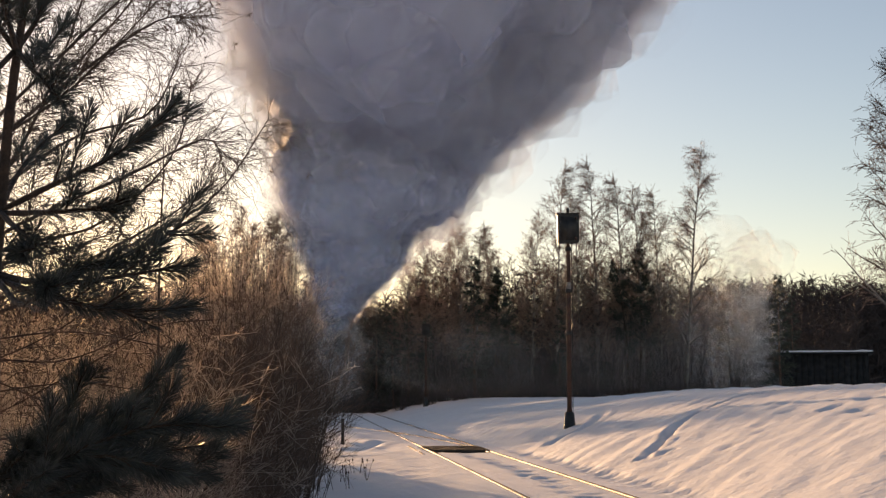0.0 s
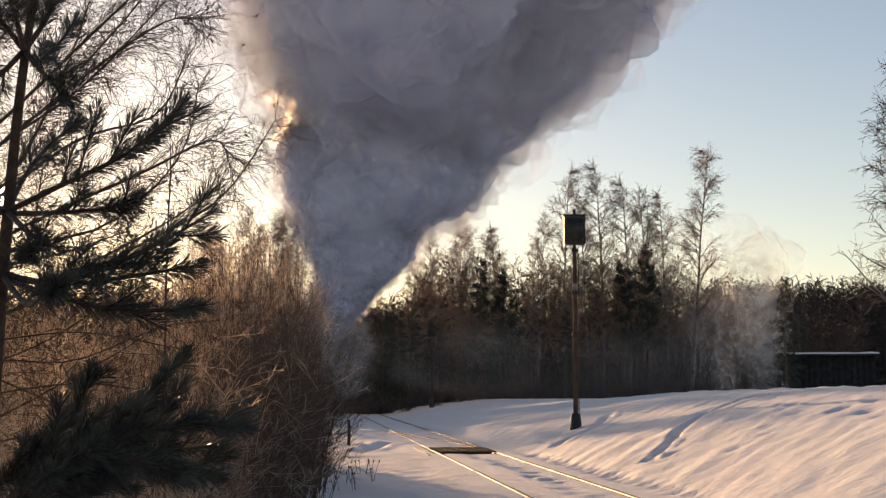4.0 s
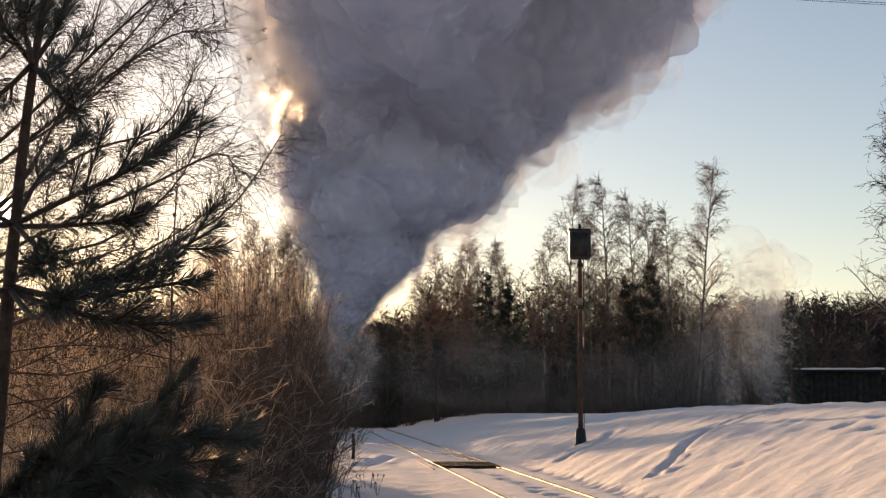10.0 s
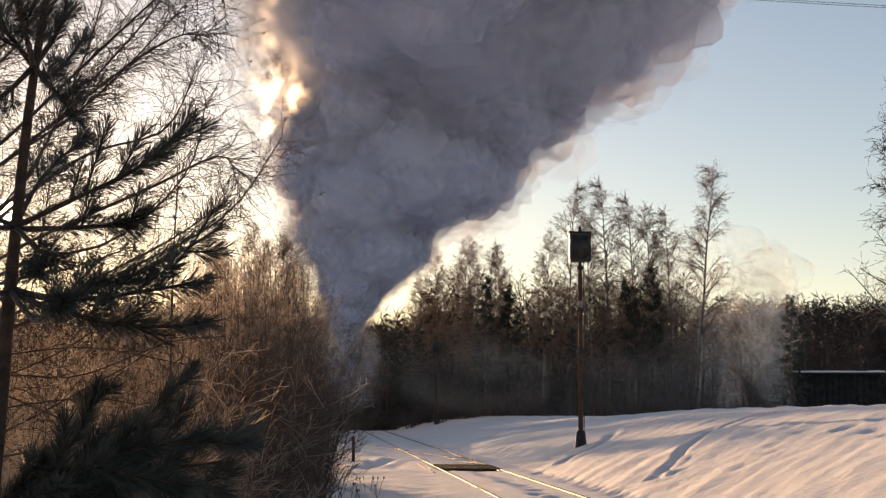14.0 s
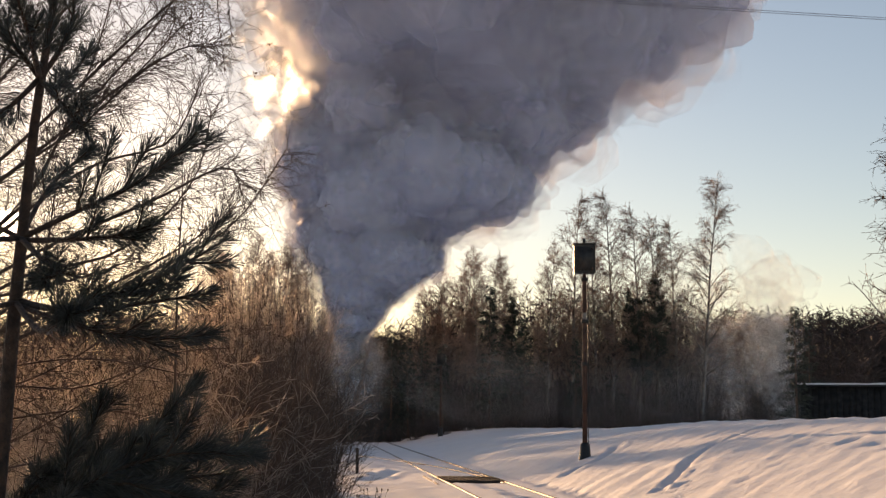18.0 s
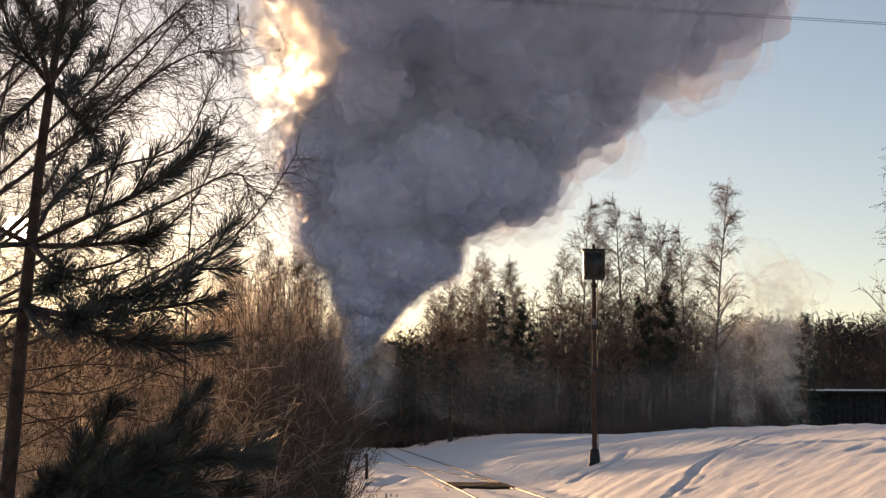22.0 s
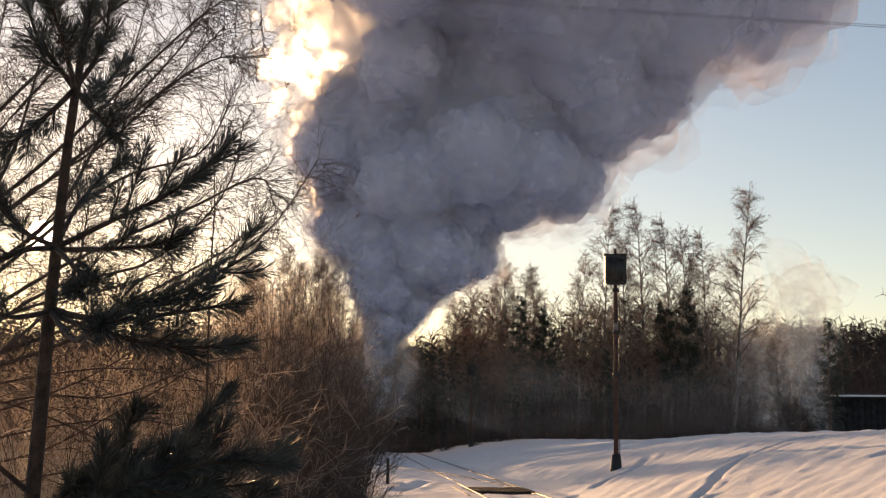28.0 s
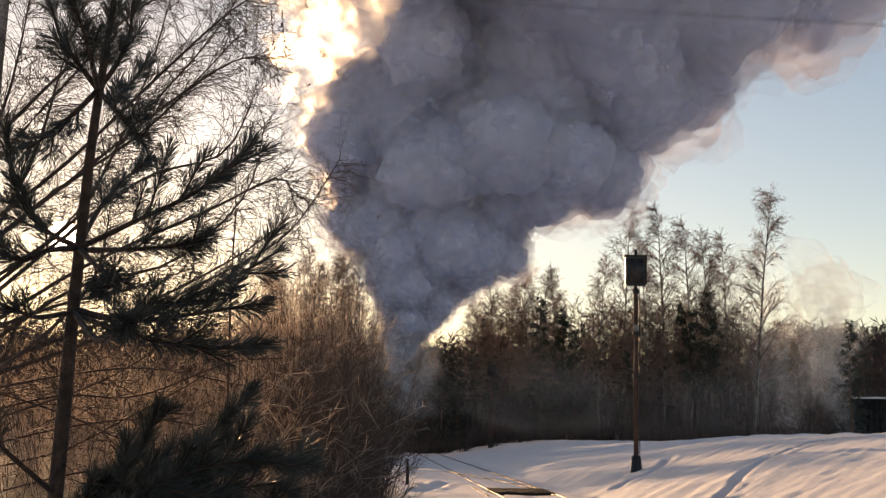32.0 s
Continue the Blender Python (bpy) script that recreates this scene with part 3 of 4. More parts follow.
stand(shrub_template(9, 2.3, 24, 0.7, FAR_DARK, FAR_DARK, "low dark bare brush at the wood's foot", "undergrowth", 0.035, 6, 1, 3, 0.03, "undergrowth of the wood", segs=4),
      row([(620 + i * 20 + rng.uniform(-9, 9), rng.uniform(0.7, 1.1)) for i in range(44)], 102, 2), rng)


def build_distant_woods():
    """The dark wood beyond: stems and ragged crowns joined, as nobody could count them."""
    rng = random.Random(21)
    b = Buf()
    # the block at x -62 to -13 is added to shade the snow
    for x0, x1, y0, y1, hh, n, leaf in ((34, 80, 165, 190, 15.2, 1300, (0.06, 0.18)), (-2, 23, 118, 134, 13.0, 240, (0.035, 0.11)), (-14, 1, 110, 124, 9.4, 190, (0.035, 0.11)),
                                        (-60, 40, 122, 145, 9.6, 520, (0.05, 0.16)), (-62, -13, 112, 130, 10.6, 420, (0.06, 0.18)), (80, 260, 175, 260, 15.0, 80, (0.035, 0.11)), (-260, -60, 140, 220, 13.0, 90, (0.035, 0.11))):
        for i in range(n):
            x, y = rng.uniform(x0, x1), rng.uniform(y0, y1)
            if 1235 < 784 + 2413 * x / y < 1318 and y < 150:
                continue      # a clearing
            h = hh * rng.uniform(0.88, 1.06)
            b.tube([Vector((x, y, 0)), Vector((x + rng.uniform(-.3, .3), y, h * 0.6)), Vector((x, y, h))], (0.09, 0.05, 0.015), 3)
            for k in range(68):
                f = rng.uniform(0.12, 1.0)
                p = Vector((x, y, h * f))
                w = rand_way(rng)
                w = Vector((w.x, w.y * 0.5, abs(w.z) * 0.7 + 0.1)).normalized()
                b.blade(p, w, rand_way(rng).cross(w).normalized(), rng.uniform(0.9, 2.8) * (1.25 - 0.75 * f), rng.uniform(*leaf))
    tagged(part("distant_woods", b, WOOD), "dark distant woods closing the snow field", "woods", kind="stuff")


build_distant_woods()

# birch beside the field, nearer, at the edge of the view
edge_birch = birch_template(14, 13.5, 80, 15, 0.01, fan=0.85, label="bare birch with long drooping twigs beside the field")
stand(edge_birch, [(19.9, 58.0, 1.1)], rng)


# ---- thickets by the track ----
rng = random.Random(31)
tall = birch_template(41, 14.2, 70, 10, 0.0, fan=0.42, label="slender upright bare birch in a dense clump beyond the track")
stand(tall, [(at(p, y), y, s) for p, y, s in ((440, 93, 0.93), (462, 95, 1.0), (482, 94, 1.02), (500, 96, 1.0), (520, 94, 1.0), (538, 95, 0.96), (418, 96, 0.92), (395, 94, 0.88), (555, 97, 0.9),
                                             (360, 95, 0.85), (320, 96, 0.74), (270, 95, 0.64), (210, 96, 0.62), (150, 95, 0.6), (90, 96, 0.62), (20, 95, 0.6))], rng)
mid = shrub_template(42, 4.3, 32, 0.13, DARK_TWIG, TWIG, "dense bare reddish-brown shrub with frosted twigs", "shrub", 0.0066, 12, 3, 3, 0.02, splay=0.8, segs=6, wobble=0.055)
stand(mid, [(at(p, y), y, s) for p, y, s in ((400, 22, .95), (440, 24, 1.0), (480, 23, .97), (520, 24, 0.94), (535, 25, 0.86), (540, 27, .8), (425, 19, 0.85), (470, 19, 0.85), (515, 20, 0.82),
                                             (350, 21, 0.86), (290, 22, .74), (230, 21, .66), (160, 22, 0.68), (90, 22, 0.7), (20, 22, .66), (-60, 22, .68), (535, 21, 0.74), (380, 26, 1.0), (310, 27, .84), (60, 19, .6), (130, 19, .62), (200, 18.5, .58), (0, 19, .6), (-50, 19, .62), (270, 19, .66), (385, 31, 1.25), (410, 33, 1.3), (435, 32, 1.3), (455, 34, 1.3), (478, 33, 1.25), (500, 34, 1.2), (350, 32, 1.25), (395, 28, 1.1), (450, 28, 1.1))], rng)
front = shrub_template(43, 2.9, 22, 0.36, DARK_TWIG, BARK, "spreading bare shrub with dark ascending stems", "shrub", 0.0095, 18, 6, 3, 0.012, splay=0.85, wobble=0.06)
stand(front, [(at(p, y), y, s) for p, y, s in ((500, 14.5, 1.0), (530, 16.5, .9), (455, 13.5, .95), (535, 19, .8), (400, 13.5, .9), (345, 14, .95), (535, 15.5, .72), (475, 17, .98), (512, 18, 1.05), (535, 17.5, .9), (548, 19.5, .85), (560, 21, .75))], rng)
tangle = shrub_template(44, 2.6, 22, 1.5, DARK_TWIG, TWIG, "tangled bare brushwood with criss-cross twigs", "brushwood", 0.0075, 14, 5, 3, -0.01, splay=1.0)
stand(tangle, [(at(p, y), y, s) for p, y, s in ((330, 11, 1.0), (270, 10, .95), (200, 10.5, 1.0), (130, 10, 1.0), (60, 10.5, 1.0), (0, 10, 1.0), (-70, 10.5, 1.0), (240, 12.5, 1.1), (160, 13, 1.1),
                                                (90, 12.5, 1.1), (20, 13, 1.1), (-40, 13, 1.1), (300, 13.5, 1.05), (30, 16, 1.0), (100, 16.5, 1.0), (170, 16, 1.0), (-30, 17, 1.0), (240, 17, 1.0), (60, 8.2, .7), (130, 8.4, .7), (0, 8.0, .7))], rng)


# ---- bare birch behind the pine ----
def from_view(bearing, drop, y):
    """The place at depth y of a bearing, and a drop below the top of the view, from the camera's stand."""
    q = Vector(((bearing - 784) / 2413, 1, (441 - drop) / 2413))
    a = math.atan(281 / 2413)
    d = Vector((q.x, math.cos(a) - q.z * math.sin(a), math.sin(a) + q.z * math.cos(a)))
    r = radians(0.4)
    return Vector((0, 0, 1.53)) + d * (y / d.y) + Vector((0, 0, q.x * r * y)) - Vector((q.z * r * y, 0, 0))


def near_birch():
    rng = random.Random(51)
    e = tagged(new("birch_tree"), "bare birch with long arching limbs and drooping twigs", "tree")
    foot = from_view(-190, 700, 8.6)
    b = Buf()
    trunk = smooth_line([(foot.x, 8.6, -0.2), (foot.x + 0.05, 8.6, 2.0), (foot.x + 0.12, 8.7, 4.6), (foot.x + 0.2, 8.8, 7.5)], 14)
    b.tube(trunk, taper(0.075, 0.02, 14), 9)
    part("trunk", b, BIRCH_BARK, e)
    arcs = (((-170, 420), (-20, 300), (160, 175), (330, 0)), ((-170, 520), (0, 380), (150, 270), (290, 225), (345, 120)), ((-170, 600), (20, 470), (200, 420), (330, 300), (365, 170)),
            ((-170, 640), (60, 560), (230, 470), (400, 375), (500, 235)), ((-170, 300), (-40, 150), (80, 20), (200, -120)), ((-170, 380), (0, 250), (170, 90), (290, -20), (350, -60)),
            ((-170, 560), (40, 430), (260, 330), (390, 270), (420, 320)), ((-170, 250), (0, 80), (180, -60), (330, -90)), ((-170, 500), (30, 330), (140, 120), (190, -40)),
            ((-170, 620), (100, 520), (300, 420), (400, 350)), ((-170, 450), (-60, 250), (0, 60), (40, -60)), ((-170, 560), (-10, 500), (120, 470), (240, 430)), ((-170, 300), (-100, 120), (-60, -60)), ((-170, 480), (20, 350), (110, 200), (250, 40), (320, -60)),
            ((-170, 420), (60, 240), (200, 130), (310, 60), (370, 60)), ((-170, 650), (-40, 560), (60, 450), (90, 300)),
            ((-170, 660), (0, 625), (160, 610), (330, 640)), ((-170, 700), (0, 660), (140, 660), (300, 600), (400, 590)), ((-170, 760), (20, 715), (170, 700), (290, 720)),
            ((-170, 800), (0, 760), (120, 700), (230, 640), (290, 600)), ((-170, 850), (20, 800), (150, 790), (260, 820)), ((-170, 720), (60, 640), (200, 560)), ((-170, 640), (0, 690), (120, 740), (210, 760)))
    for k, arc in enumerate(arcs):
        depth = 8.6 + (k % 5 - 2) * 0.28
        pts = smooth_line([from_view(x, y, depth if i else 8.6) for i, (x, y) in enumerate(arc)], 16)
        bl, bt = Buf(), Buf()
        bl.tube(pts, taper(0.015 if k < 16 else 0.007, 0.003, 16), 5)
        br = part("limb", bl, DARK_TWIG, e)
        for j in range(115 if k < 16 else 30):
            f = rng.uniform(0.12, 1.0)
            p, d = along(pts, f)
            tl = rng.uniform(0.18, 0.55) * (1.15 - 0.5 * f)
            tw = limb(p, d * 0.7 + rand_way(rng) * 0.85 + Vector((0.1, 0, 0.12)), tl, 7, rng, 0.24, -0.035)
            bt.tube(tw, taper(0.0026, 0.0013, 8), 3)
            for q in range(6):
                p2, d2 = along(tw, rng.uniform(0.15, 1))
                t2 = limb(p2, d2 * 0.8 + rand_way(rng) * 0.95, tl * rng.uniform(0.2, 0.55), 4, rng, 0.26, -0.09)
                bt.tube(t2, taper(0.0015, 0.0010, 5), 3)
                if rng.random() < 0.5:
                    a = t2[-1] - t2[-2]
                    bt.tube([t2[-1], t2[-1] + a.normalized() * 0.007, t2[-1] + a.normalized() * 0.013], (0.0012, 0.0030, 0.0008), 4)
        tagged(part("twig_spray", bt, DARK_TWIG, br), kind="stuff")
    # hanging twig tips with catkins
    for x0, y0, drop in ((375, -30, 120), (352, -40, 95), (395, -30, 70), (330, -40, 90)):
        b = Buf()
        ln = limb(from_view(x0, y0, 8.4), (0.05, 0, -1), drop / 2413 * 8.4 * 1.2, 9, rng, 0.06, -0.05)
        b.tube(ln, taper(0.003, 0.0014, 10), 3)
        for j in range(9):
            p, d = along(ln, rng.uniform(0.2, 1))
            w = (Vector((rng.uniform(-1, 1), rng.uniform(-1, 1), -1.2))).normalized()
            b.tube([p, p + w * 0.02, p + w * 0.035], (0.003, 0.0045, 0.001), 5)
        part("hanging_twig", b, DARK_TWIG, e)
    for x, y in ((445, 262), (466, 50), (322, 75), (345, 65), (316, 330), (213, 468), (570, 335), (302, 345), (440, 105), (240, 60), (505, 330)):
        b = Buf()
        p = from_view(x, y, 8.6)
        for j in range(3):
            w = rand_way(rng)
            b.blade(p, w, rand_way(rng).cross(w).normalized(), 0.03, 0.016)
        lp = limb(p, (-1, 0, -0.5), 0.22, 3, rng, 0.2, 0)
        b.tube(lp, taper(0.0012, 0.0016, 4), 3)
        part("dead_leaf", b, DEAD_LEAF, e)


near_birch()


# ---- young pine ----
PINE_Y = 4.0


def shoot(e, pts, rng, parent, density=1500, length=0.070, wide=0.0023):
    """A needle-clad shoot: a twig with pairs of long needles."""
    n = max(8, int(sum((pts[i + 1] - pts[i]).length for i in range(len(pts) - 1)) * density))
    b = Buf()
    for i in range(n):
        f = (i + rng.random()) / n
        p, d = along(pts, f)
        out = rand_way(rng)
        out = (out - d * out.dot(d)).normalized()
        open_ = rng.uniform(0.4, 1.15) if f < 0.9 else rng.uniform(0.15, 0.8)
        way = (d + out * open_).normalized()
        L = length * rng.uniform(0.7, 1.1)
        side = way.cross(rand_way(rng)).normalized()
        b.blade(p, way, side, L, wide)
        way2 = (way + rand_way(rng) * 0.16).normalized()
        b.blade(p, way2, way2.cross(rand_way(rng)).normalized(), L * 0.95, wide)
    tagged(part("needle_tuft", b, NEEDLE, parent), kind="stuff")


def pine():
    rng = random.Random(61)
    e = tagged(new("pine_tree"), "young pine with long dark green needle clusters", "tree")
    V = lambda x, y, dy=0.0: from_view(x, y, PINE_Y + dy)
    b = Buf()
    trunk = smooth_line([(V(-95, 1650).x, PINE_Y, 0.0), V(-12, 836), V(12, 560), V(28, 394), V(48, 204), V(73, 34), V(92, -90), V(100, -180)], 40)
    b.tube(trunk, taper(0.025, 0.006, 40), 10)
    part("trunk", b, PINE_BARK, e)
    # each branch: its line as bearing, drop and depth offset, and the side shoots that carry needles
    plan = (
        (((26, 396, 0), (130, 346, -.1), (240, 292, -.15), (338, 208, -.1)), 0.30, 8, 0.24),
        (((26, 400, 0), (110, 398, -.2), (190, 392, -.3), (258, 372, -.35)), 0.35, 6, 0.15),
        (((18, 505, 0), (100, 520, -.1), (210, 490, -.1), (300, 450, 0), (388, 398, .05)), 0.25, 8, 0.20),
        (((18, 510, 0), (120, 525, -.2), (250, 510, -.2), (360, 492, -.15)), 0.30, 6, 0.17),
        (((18, 515, 0), (110, 545, -.3), (230, 572, -.35), (362, 566, -.3)), 0.22, 8, 0.17),
        (((-40, 985, 0), (110, 850, -.3), (280, 780, -.4), (440, 778, -.3)), 0.25, 9, 0.20),
        (((-40, 985, 0), (90, 860, -.1), (220, 770, 0), (335, 650, .1)), 0.35, 8, 0.17),
        (((-40, 985, 0), (40, 900, -.5), (160, 830, -.6), (330, 850, -.6)), 0.25, 8, 0.20),
        (((-40, 985, 0), (70, 850, .1), (140, 760, .1), (172, 680, .1)), 0.40, 5, 0.14),
        (((-40, 985, 0), (-10, 900, -.4), (40, 850, -.5), (75, 815, -.6)), 0.30, 5, 0.14),
        (((-40, 985, 0), (120, 880, -.2), (230, 845, -.3), (390, 865, -.3)), 0.25, 9, 0.20),
        (((-40, 985, 0), (60, 900, -.2), (130, 850, -.3), (215, 790, -.35)), 0.30, 8, 0.18),
        (((-40, 985, 0), (100, 905, .1), (210, 870, .1), (275, 745, .1)), 0.30, 9, 0.18),
        (((-40, 985, 0), (60, 910, .2), (200, 840, .2), (400, 810, .2)), 0.30, 9, 0.18),
        (((58, 112, 0), (30, 75, -.1), (-5, 30, -.1), (-30, -40, -.1)), 0.20, 5, 0.15),
        (((58, 112, 0), (90, 150, -.15), (118, 180, -.3), (140, 205, -.4)), 0.35, 4, 0.10),
        (((58, 112, 0), (95, 60, .05), (115, 10, .1), (120, -50, .1)), 0.20, 5, 0.13),
        (((58, 112, 0), (20, 150, -.1), (-30, 190, -.1), (-70, 220, -.1)), 0.25, 5, 0.13),
        (((58, 112, 0), (45, 60, -.3), (30, 10, -.5), (10, -50, -.6)), 0.25, 4, 0.12),
        (((58, 112, 0), (80, 130, .3), (110, 110, .5), (150, 60, .6)), 0.25, 4, 0.12),
        (((26, 396, 0), (-40, 360, 0), (-85, 300, -.05), (-105, 190, -.05)), 0.25, 8, 0.18),
        (((26, 396, 0), (-30, 400, -.2), (-80, 420, -.3), (-120, 400, -.3)), 0.30, 5, 0.14),
        (((18, 510, 0), (-40, 520, -.2), (-70, 515, -.3), (-90, 505, -.3)), 0.45, 4, 0.09),
        (((-12, 836, 0), (-80, 780, -.2), (-130, 735, -.3), (-150, 720, -.3)), 0.45, 4, 0.12),
        (((26, 396, 0), (60, 430, -.4), (90, 455, -.6), (60, 470, -.7)), 0.35, 4, 0.10),
        (((18, 510, 0), (60, 560, -.5), (100, 540, -.7), (112, 528, -.8)), 0.45, 5, 0.11),
        (((26, 396, 0), (60, 330, .3), (100, 280, .5), (150, 240, .6)), 0.4, 5, 0.13),
    )
    for line, bare, sides, reach in plan:
        pts = smooth_line([V(*p) for p in line], 18)
        bb = Buf()
        bb.tube(pts, taper(0.0095, 0.0035, 18), 7)
        br = part("branch", bb, PINE_BARK, e)
        start = int(bare * 17)
        thick = 1.45 if line[0][1] > 900 else 1.0
        shoot(e, pts[start:], rng, br, 680 * thick)
        for j in range(sides):
            f = bare + (0.93 - bare) * (j + rng.random() * 0.6) / sides
            p, d = along(pts, f)
            out = rand_way(rng)
            way = d * 0.95 + (out - d * out.dot(d)) * 0.75 + Vector((0, 0, 0.12))
            L = reach * rng.uniform(0.5, 1.0) * (1.1 - 0.5 * f)
            sp = limb(p, way, L, 5, rng, 0.08, 0.05)
            sb = Buf()
            sb.tube(sp, taper(0.004, 0.0022, 6), 5)
            part("side_shoot", sb, PINE_BARK, br)
            shoot(e, sp[1:], rng, br, 740 * thick)
    lead = smooth_line([V(66, 80), V(78, 10), V(92, -90), V(100, -180)], 10)
    bb = Buf()
    bb.tube(lead, taper(0.009, 0.006, 10), 6)
    ld = part("leader", bb, PINE_BARK, e)
    shoot(e, lead, rng, ld, 1000, 0.08)


pine()

stick = tagged(new("dead_sapling"), "thin dark leafless sapling before the brushwood", "sapling")
b = Buf()
b.tube(smooth_line([from_view(215, 1500, 4.6), from_view(250, 890, 4.6), (from_view(292, 760, 4.6)), from_view(330, 636, 4.6)], 14), taper(0.004, 0.002, 14), 5)
part("stem", b, DARK_TWIG, stick)

slim = tagged(new("sapling"), "slim upright bare sapling among the birch twigs", "sapling")
b = Buf()
b.tube(smooth_line([(from_view(305, 900, 9.3).x, 9.3, -0.1), from_view(303, 640, 9.3), from_view(308, 440, 9.3), from_view(314, 330, 9.3), from_view(313, 250, 9.3)], 18), taper(0.011, 0.003, 18), 6)
part("stem", b, DARK_TWIG, slim)
rng = random.Random(66)
for k in range(7):
    b = Buf()
    y = 640 - 52 * k
    b.tube(limb(from_view(308, y, 9.3), (rng.choice((-1, 1)) * 0.6, rng.uniform(-.5, .5), 0.8), rng.uniform(0.12, 0.3), 5, rng, 0.2, 0.03), taper(0.003, 0.0014, 6), 3)
    b.tube([from_view(308, y + 4, 9.28), from_view(309, y, 9.27), from_view(309, y - 5, 9.28)], (0.003, 0.009, 0.003), 5)
    part("twig", b, DARK_TWIG, slim)

# dry weeds that stick out of the snow
rng = random.Random(71)
for i, (bearing, y) in enumerate(((648, 22.5), (632, 23.5), (672, 24), (610, 22), (655, 26))):
    x = at(bearing, y)
    e = tagged(new("dry_weed"), "dry brown weed stalks poking through snow", "weed", "weeds by the track")
    e.location = (x, y, ground_z(x, y))
    for k in range(4):
        b = Buf()
        st = limb((rng.uniform(-.1, .1), rng.uniform(-.1, .1), -0.05), (rng.uniform(-.3, .3), 0, 1), rng.uniform(0.2, 0.42), 4, rng, 0.15, 0.03)
        b.tube(st, taper(0.005, 0.003, 5), 4)
        b.tube([st[-1] - Vector((0, 0, .02)), st[-1], st[-1] + Vector((0, 0, .025))], (0.006, 0.016, 0.004), 6)
        part("stalk", b, DARK_TWIG, e)


# ---- smoke ----
def puff_mesh(seed, sub, rough, name):
    """A billowing lump of unit size."""
    m = bmesh.new()
    bmesh.ops.create_icosphere(m, subdivisions=sub, radius=1)
    off = Vector((seed * 7.3, seed * 3.1, seed * 1.7))
    for v in m.verts:
        p = v.co.copy()
        k = 1 + 0.34 * noise.noise(p * 1.1 + off)
        k += rough * (abs(noise.noise(p * 1.9 + off)) - 0.2) * 0.7
        k += rough * (abs(noise.noise(p * 4.3 + off)) - 0.2) * 0.30
        k += rough * (abs(noise.noise(p * 9.0 + off)) - 0.2) * 0.12
        v.co = p * k
    me = bpy.data.meshes.new(name)
    m.to_mesh(me)
    m.free()
    me.polygons.foreach_set("use_smooth", [True] * len(me.polygons))
    return me


SHAPES = []
for i in range(7):
    core = puff_mesh(i, 4, 0.55, "puff")
    core.materials.append(SMOKE)
    shells = []
    for k, q in enumerate(VEIL):
        me = puff_mesh(i, 4, 0.55 + 0.05 * k, "veil")
        me.materials.append(q)
        shells.append(me)
    SHAPES.append((core, shells))
THINS = [puff_mesh(40 + i, 4, 0.9, "thin_puff") for i in range(5)]
STEAMS = [puff_mesh(60 + i, 4, 0.5, "wisp") for i in range(4)]
LOWS = [puff_mesh(70 + i, 4, 0.9, "wisp") for i in range(4)]
for me in LOWS:
    me.materials.append(COLUMN)
for me in THINS:
    me.materials.append(SUNNY)
for me in STEAMS:
    me.materials.append(STEAM)

MOVES = []
APEX = from_view(602, 640, 90.0)
plume = tagged(new("smoke_plume"), "huge dark grey smoke plume with sunlit golden edge", "smoke")
plume.location = APEX
GROW = 0.0135


def edges(r, t):
    """The fan's two edges, in degrees, r metres from the source: the wind bends it over, and it opens with time."""
    left = 103 + (7 + 5 * t / 32) * sstep(5, 11, r) - 3 * sstep(18, 27, r)
    u = math.log(max(r, 1.0)) - GROW * t
    right = 48 - 9 * t / 32 + (12 + 22 * sstep(0, 12, t)) * math.exp(-r / 6)
    right += 2.4 * math.sin(9 * u + 0.6) + 1.5 * math.sin(21 * u + 1.0)
    return left, right


def build_plume():
    """Puffs on rays that fan out from the source; the sunward side is thin, the rest dense."""
    rng = random.Random(81)
    r = 1.2
    while r < 66:
        n = 11
        for j in range(n):
            f = (j + rng.uniform(0.1, 0.9)) / n
            dense = f > 0.05 + 0.23 * sstep(15.0, 18.0, r) - 0.10 * sstep(26, 30, r) + 0.04 * rng.uniform(-1, 1)
            mid = math.sin(math.pi * f)
            size = rng.uniform(0.14, 0.18) + 0.13 * mid * rng.random()
            rr = r * rng.uniform(0.90, 1.12)
            y = rng.uniform(-1, 1) * rr * 0.42 * math.sin(math.pi * (0.1 + 0.8 * f))
            half = size * (1.0 if dense else 0.9)
            bend = edges(rr, 16)
            w = bend[0] + (bend[1] - bend[0]) * f
            if any(abs(w - a) < 4.5 and abs(rr / q - 1) < 0.13 for a, q in ((77, 21.5), (80, 14.0))):
                dense = False      # a gap that lets the light through
            if dense:
                body, shells = rng.choice(SHAPES)
                core = part("puff", body, None, plume)
                for me, s in zip(shells, (1.09, 1.20, 1.32, 1.45, 1.60, 1.77)):
                    v = part("veil", me, None, core)
                    v.scale = (s,) * 3
                    v.rotation_euler = [rng.uniform(-3.1, 3.1) for _ in range(3)]
                size *= 0.80
            else:
                core = part("thin_puff", rng.choice(THINS), None, plume, "thin sunlit smoke")
            core.scale = (size * rr,) * 3
            MOVES.append((core, (f, rr, y, half), [rng.uniform(0, 360) for _ in range(3)], rng.uniform(-1.6, 0.4), GROW, None))
        r *= 1.205


build_plume()


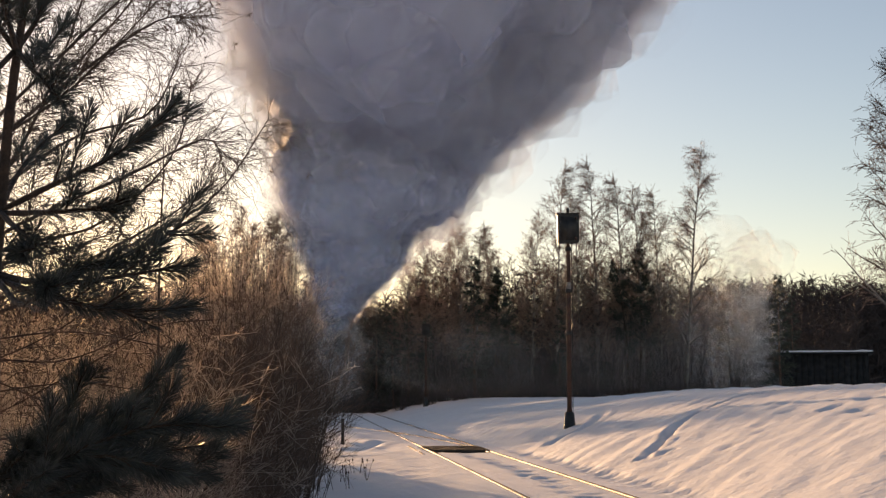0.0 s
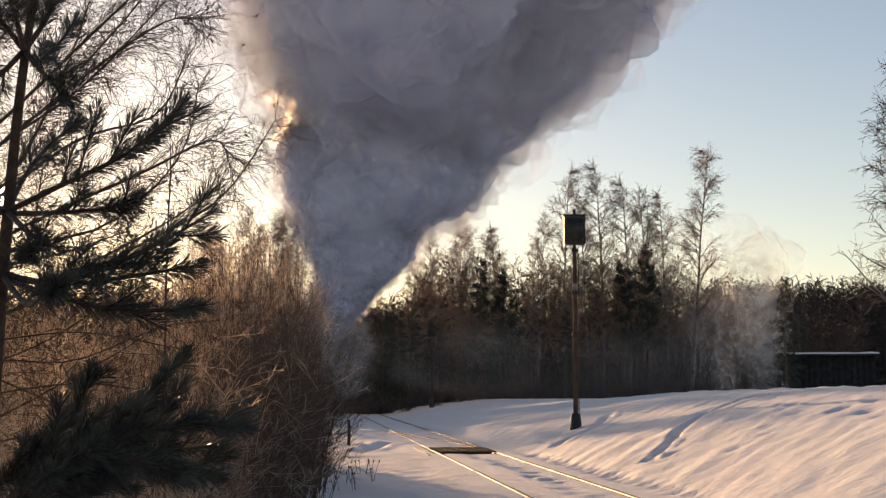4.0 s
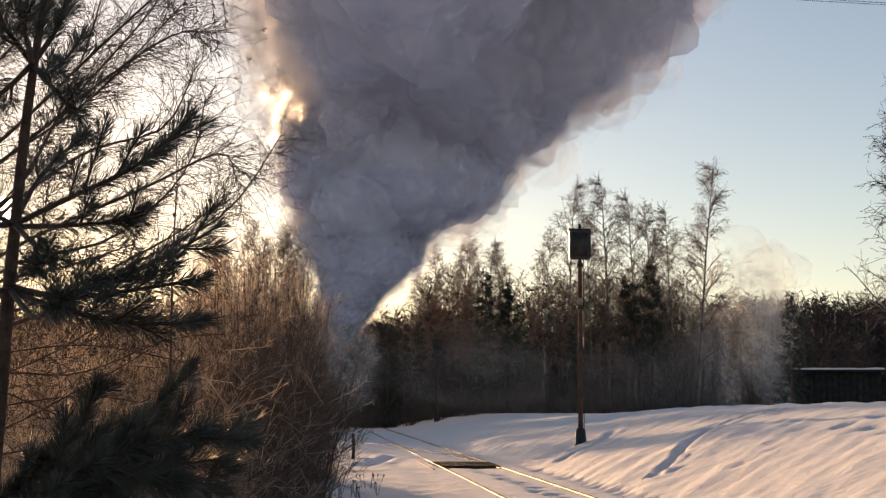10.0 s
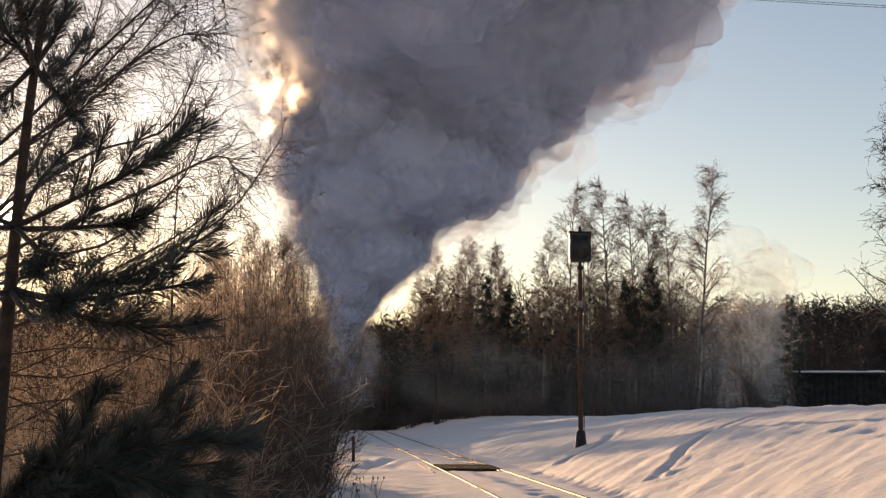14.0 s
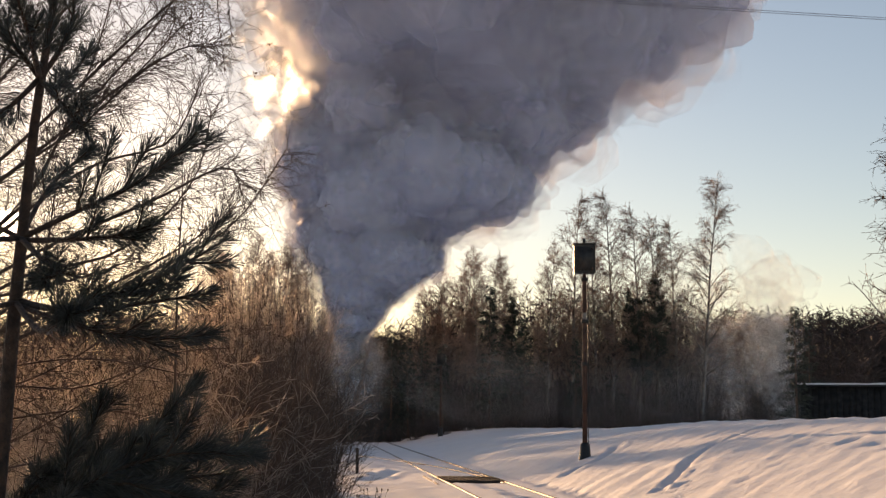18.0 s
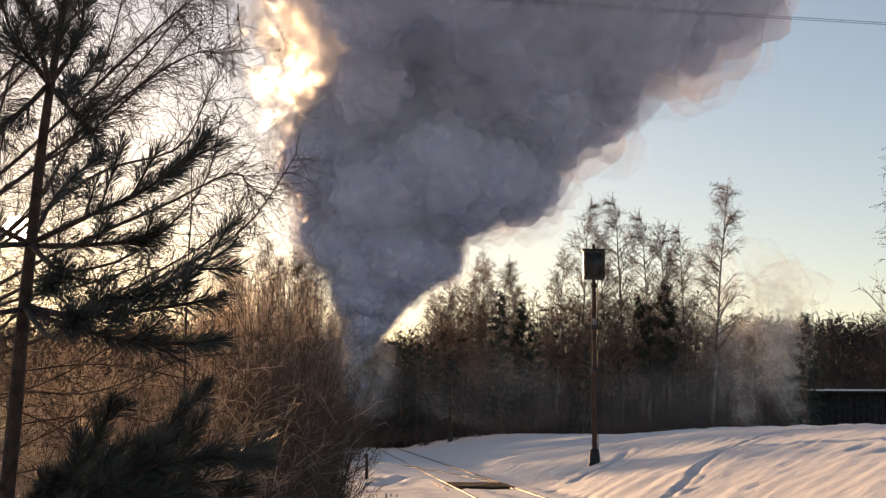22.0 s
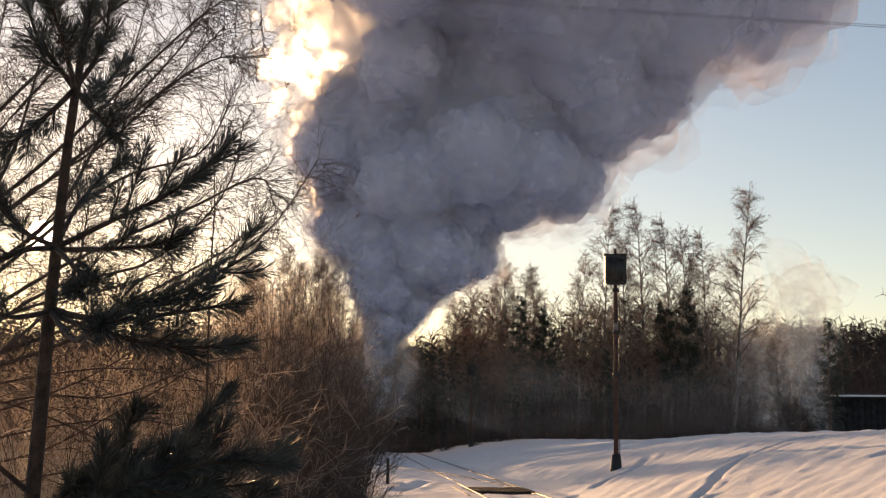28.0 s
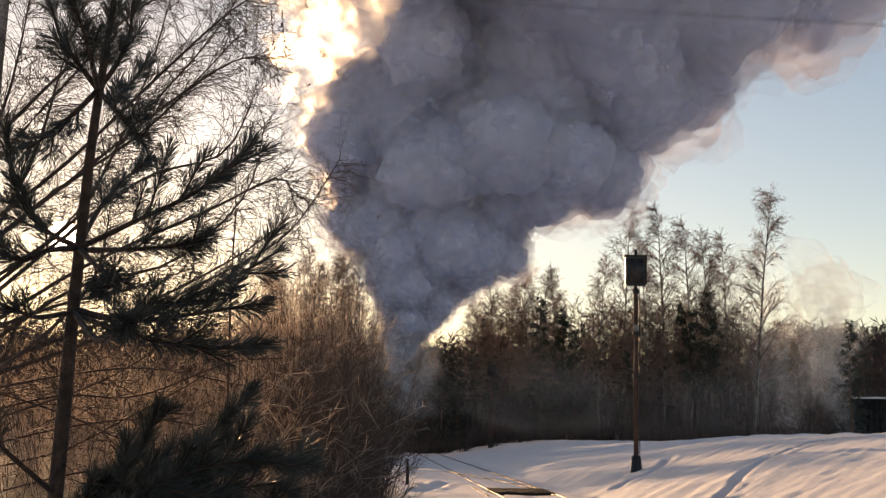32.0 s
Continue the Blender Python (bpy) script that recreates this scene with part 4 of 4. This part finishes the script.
def build_wisps(name, label, spots, drift, shapes):
    rng = random.Random(len(name))
    e = tagged(new(name), label, "smoke")
    e.location = spots[0][0]
    for p, size, n in spots:
        for k in range(n):
            q = p - spots[0][0] + rand_way(rng) * size * 0.7
            o = part("wisp", rng.choice(shapes), None, e)
            o.scale = (size * rng.uniform(0.6, 1.1), size * rng.uniform(0.6, 1.1), size * rng.uniform(0.8, 1.4))
            MOVES.append((o, q, [rng.uniform(0, 360) for _ in range(3)], rng.uniform(-1.5, 1.5), 0.0, drift * rng.uniform(0.6, 1.4)))


build_wisps("smoke_column", "pale thin smoke rising from the track behind shrubs",
            [(from_view(628, 690, 88), 1.1, 4), (from_view(618, 640, 88), 1.5, 5), (from_view(612, 590, 89), 1.6, 5), (from_view(590, 540, 90), 1.8, 5), (from_view(570, 470, 90), 2.0, 4)], Vector((0.02, 0, 0.05)), LOWS)
build_wisps("steam_cloud", "pale white steam drifting up beside the woods",
            [(from_view(1385, 700, 82), 0.8, 4), (from_view(1378, 650, 82), 1.0, 5), (from_view(1370, 600, 82), 1.2, 5), (from_view(1355, 550, 82), 1.4, 4), (from_view(1348, 500, 84), 1.5, 2),
             (from_view(1290, 580, 112), 2.6, 7), (from_view(1265, 650, 112), 2.4, 8), (from_view(1300, 680, 112), 2.0, 6), (from_view(1240, 500, 114), 3.0, 3), (from_view(1325, 500, 112), 2.6, 3), (from_view(1350, 450, 112), 2.4, 2)],
            Vector((0.015, 0, 0.05)), STEAMS)


def build_haze():
    """Thin smoke that drifts low before the wood."""
    rng = random.Random(91)
    e = tagged(new("ground_haze"), "thin bluish smoke haze drifting before the woods", "smoke")
    e.location = (4, 99, 1)
    shapes = [puff_mesh(80 + i, 4, 0.6, "wisp") for i in range(3)]
    for me in shapes:
        me.materials.append(HAZY)
    for i in range(14):
        o = part("wisp", rng.choice(shapes), None, e)
        o.scale = (rng.uniform(4, 7), rng.uniform(0.8, 1.6), rng.uniform(2.0, 3.6))
        MOVES.append((o, Vector((rng.uniform(-13, 15), rng.uniform(-2, 2), rng.uniform(0.6, 4.2))), [0, 0, rng.uniform(-8, 8)], rng.uniform(-0.15, 0.15), 0.0, Vector((rng.uniform(0.02, 0.08), 0, 0.008))))


build_haze()


def motions():
    for ob, p, turn, spin, grow, drift in MOVES:
        s = ob.scale.copy()
        rows = []
        for t in (0, 4, 8, 12, 16, 20, 24, 28, 32):
            if drift is None:
                f, far, y, half = p
                k = math.exp(grow * (t - 16))
                left, right = edges(far * k, t)
                inset = math.degrees(half / k)
                w = radians(left - inset + (right - left + 2 * inset) * (f - 0.04 * (1 - f) * t / 32))
                q = Vector((math.cos(w) * far * k, y * k, math.sin(w) * far * k))
            else:
                q = p + drift * (t - 16)
            rows.append((t, pose(q.x, q.y, q.z, turn[0], turn[1], turn[2]) @ pose(0, 0, 0, 0, spin * t, 0)))
        walk(ob, rows)
        ob.scale = s


motions()
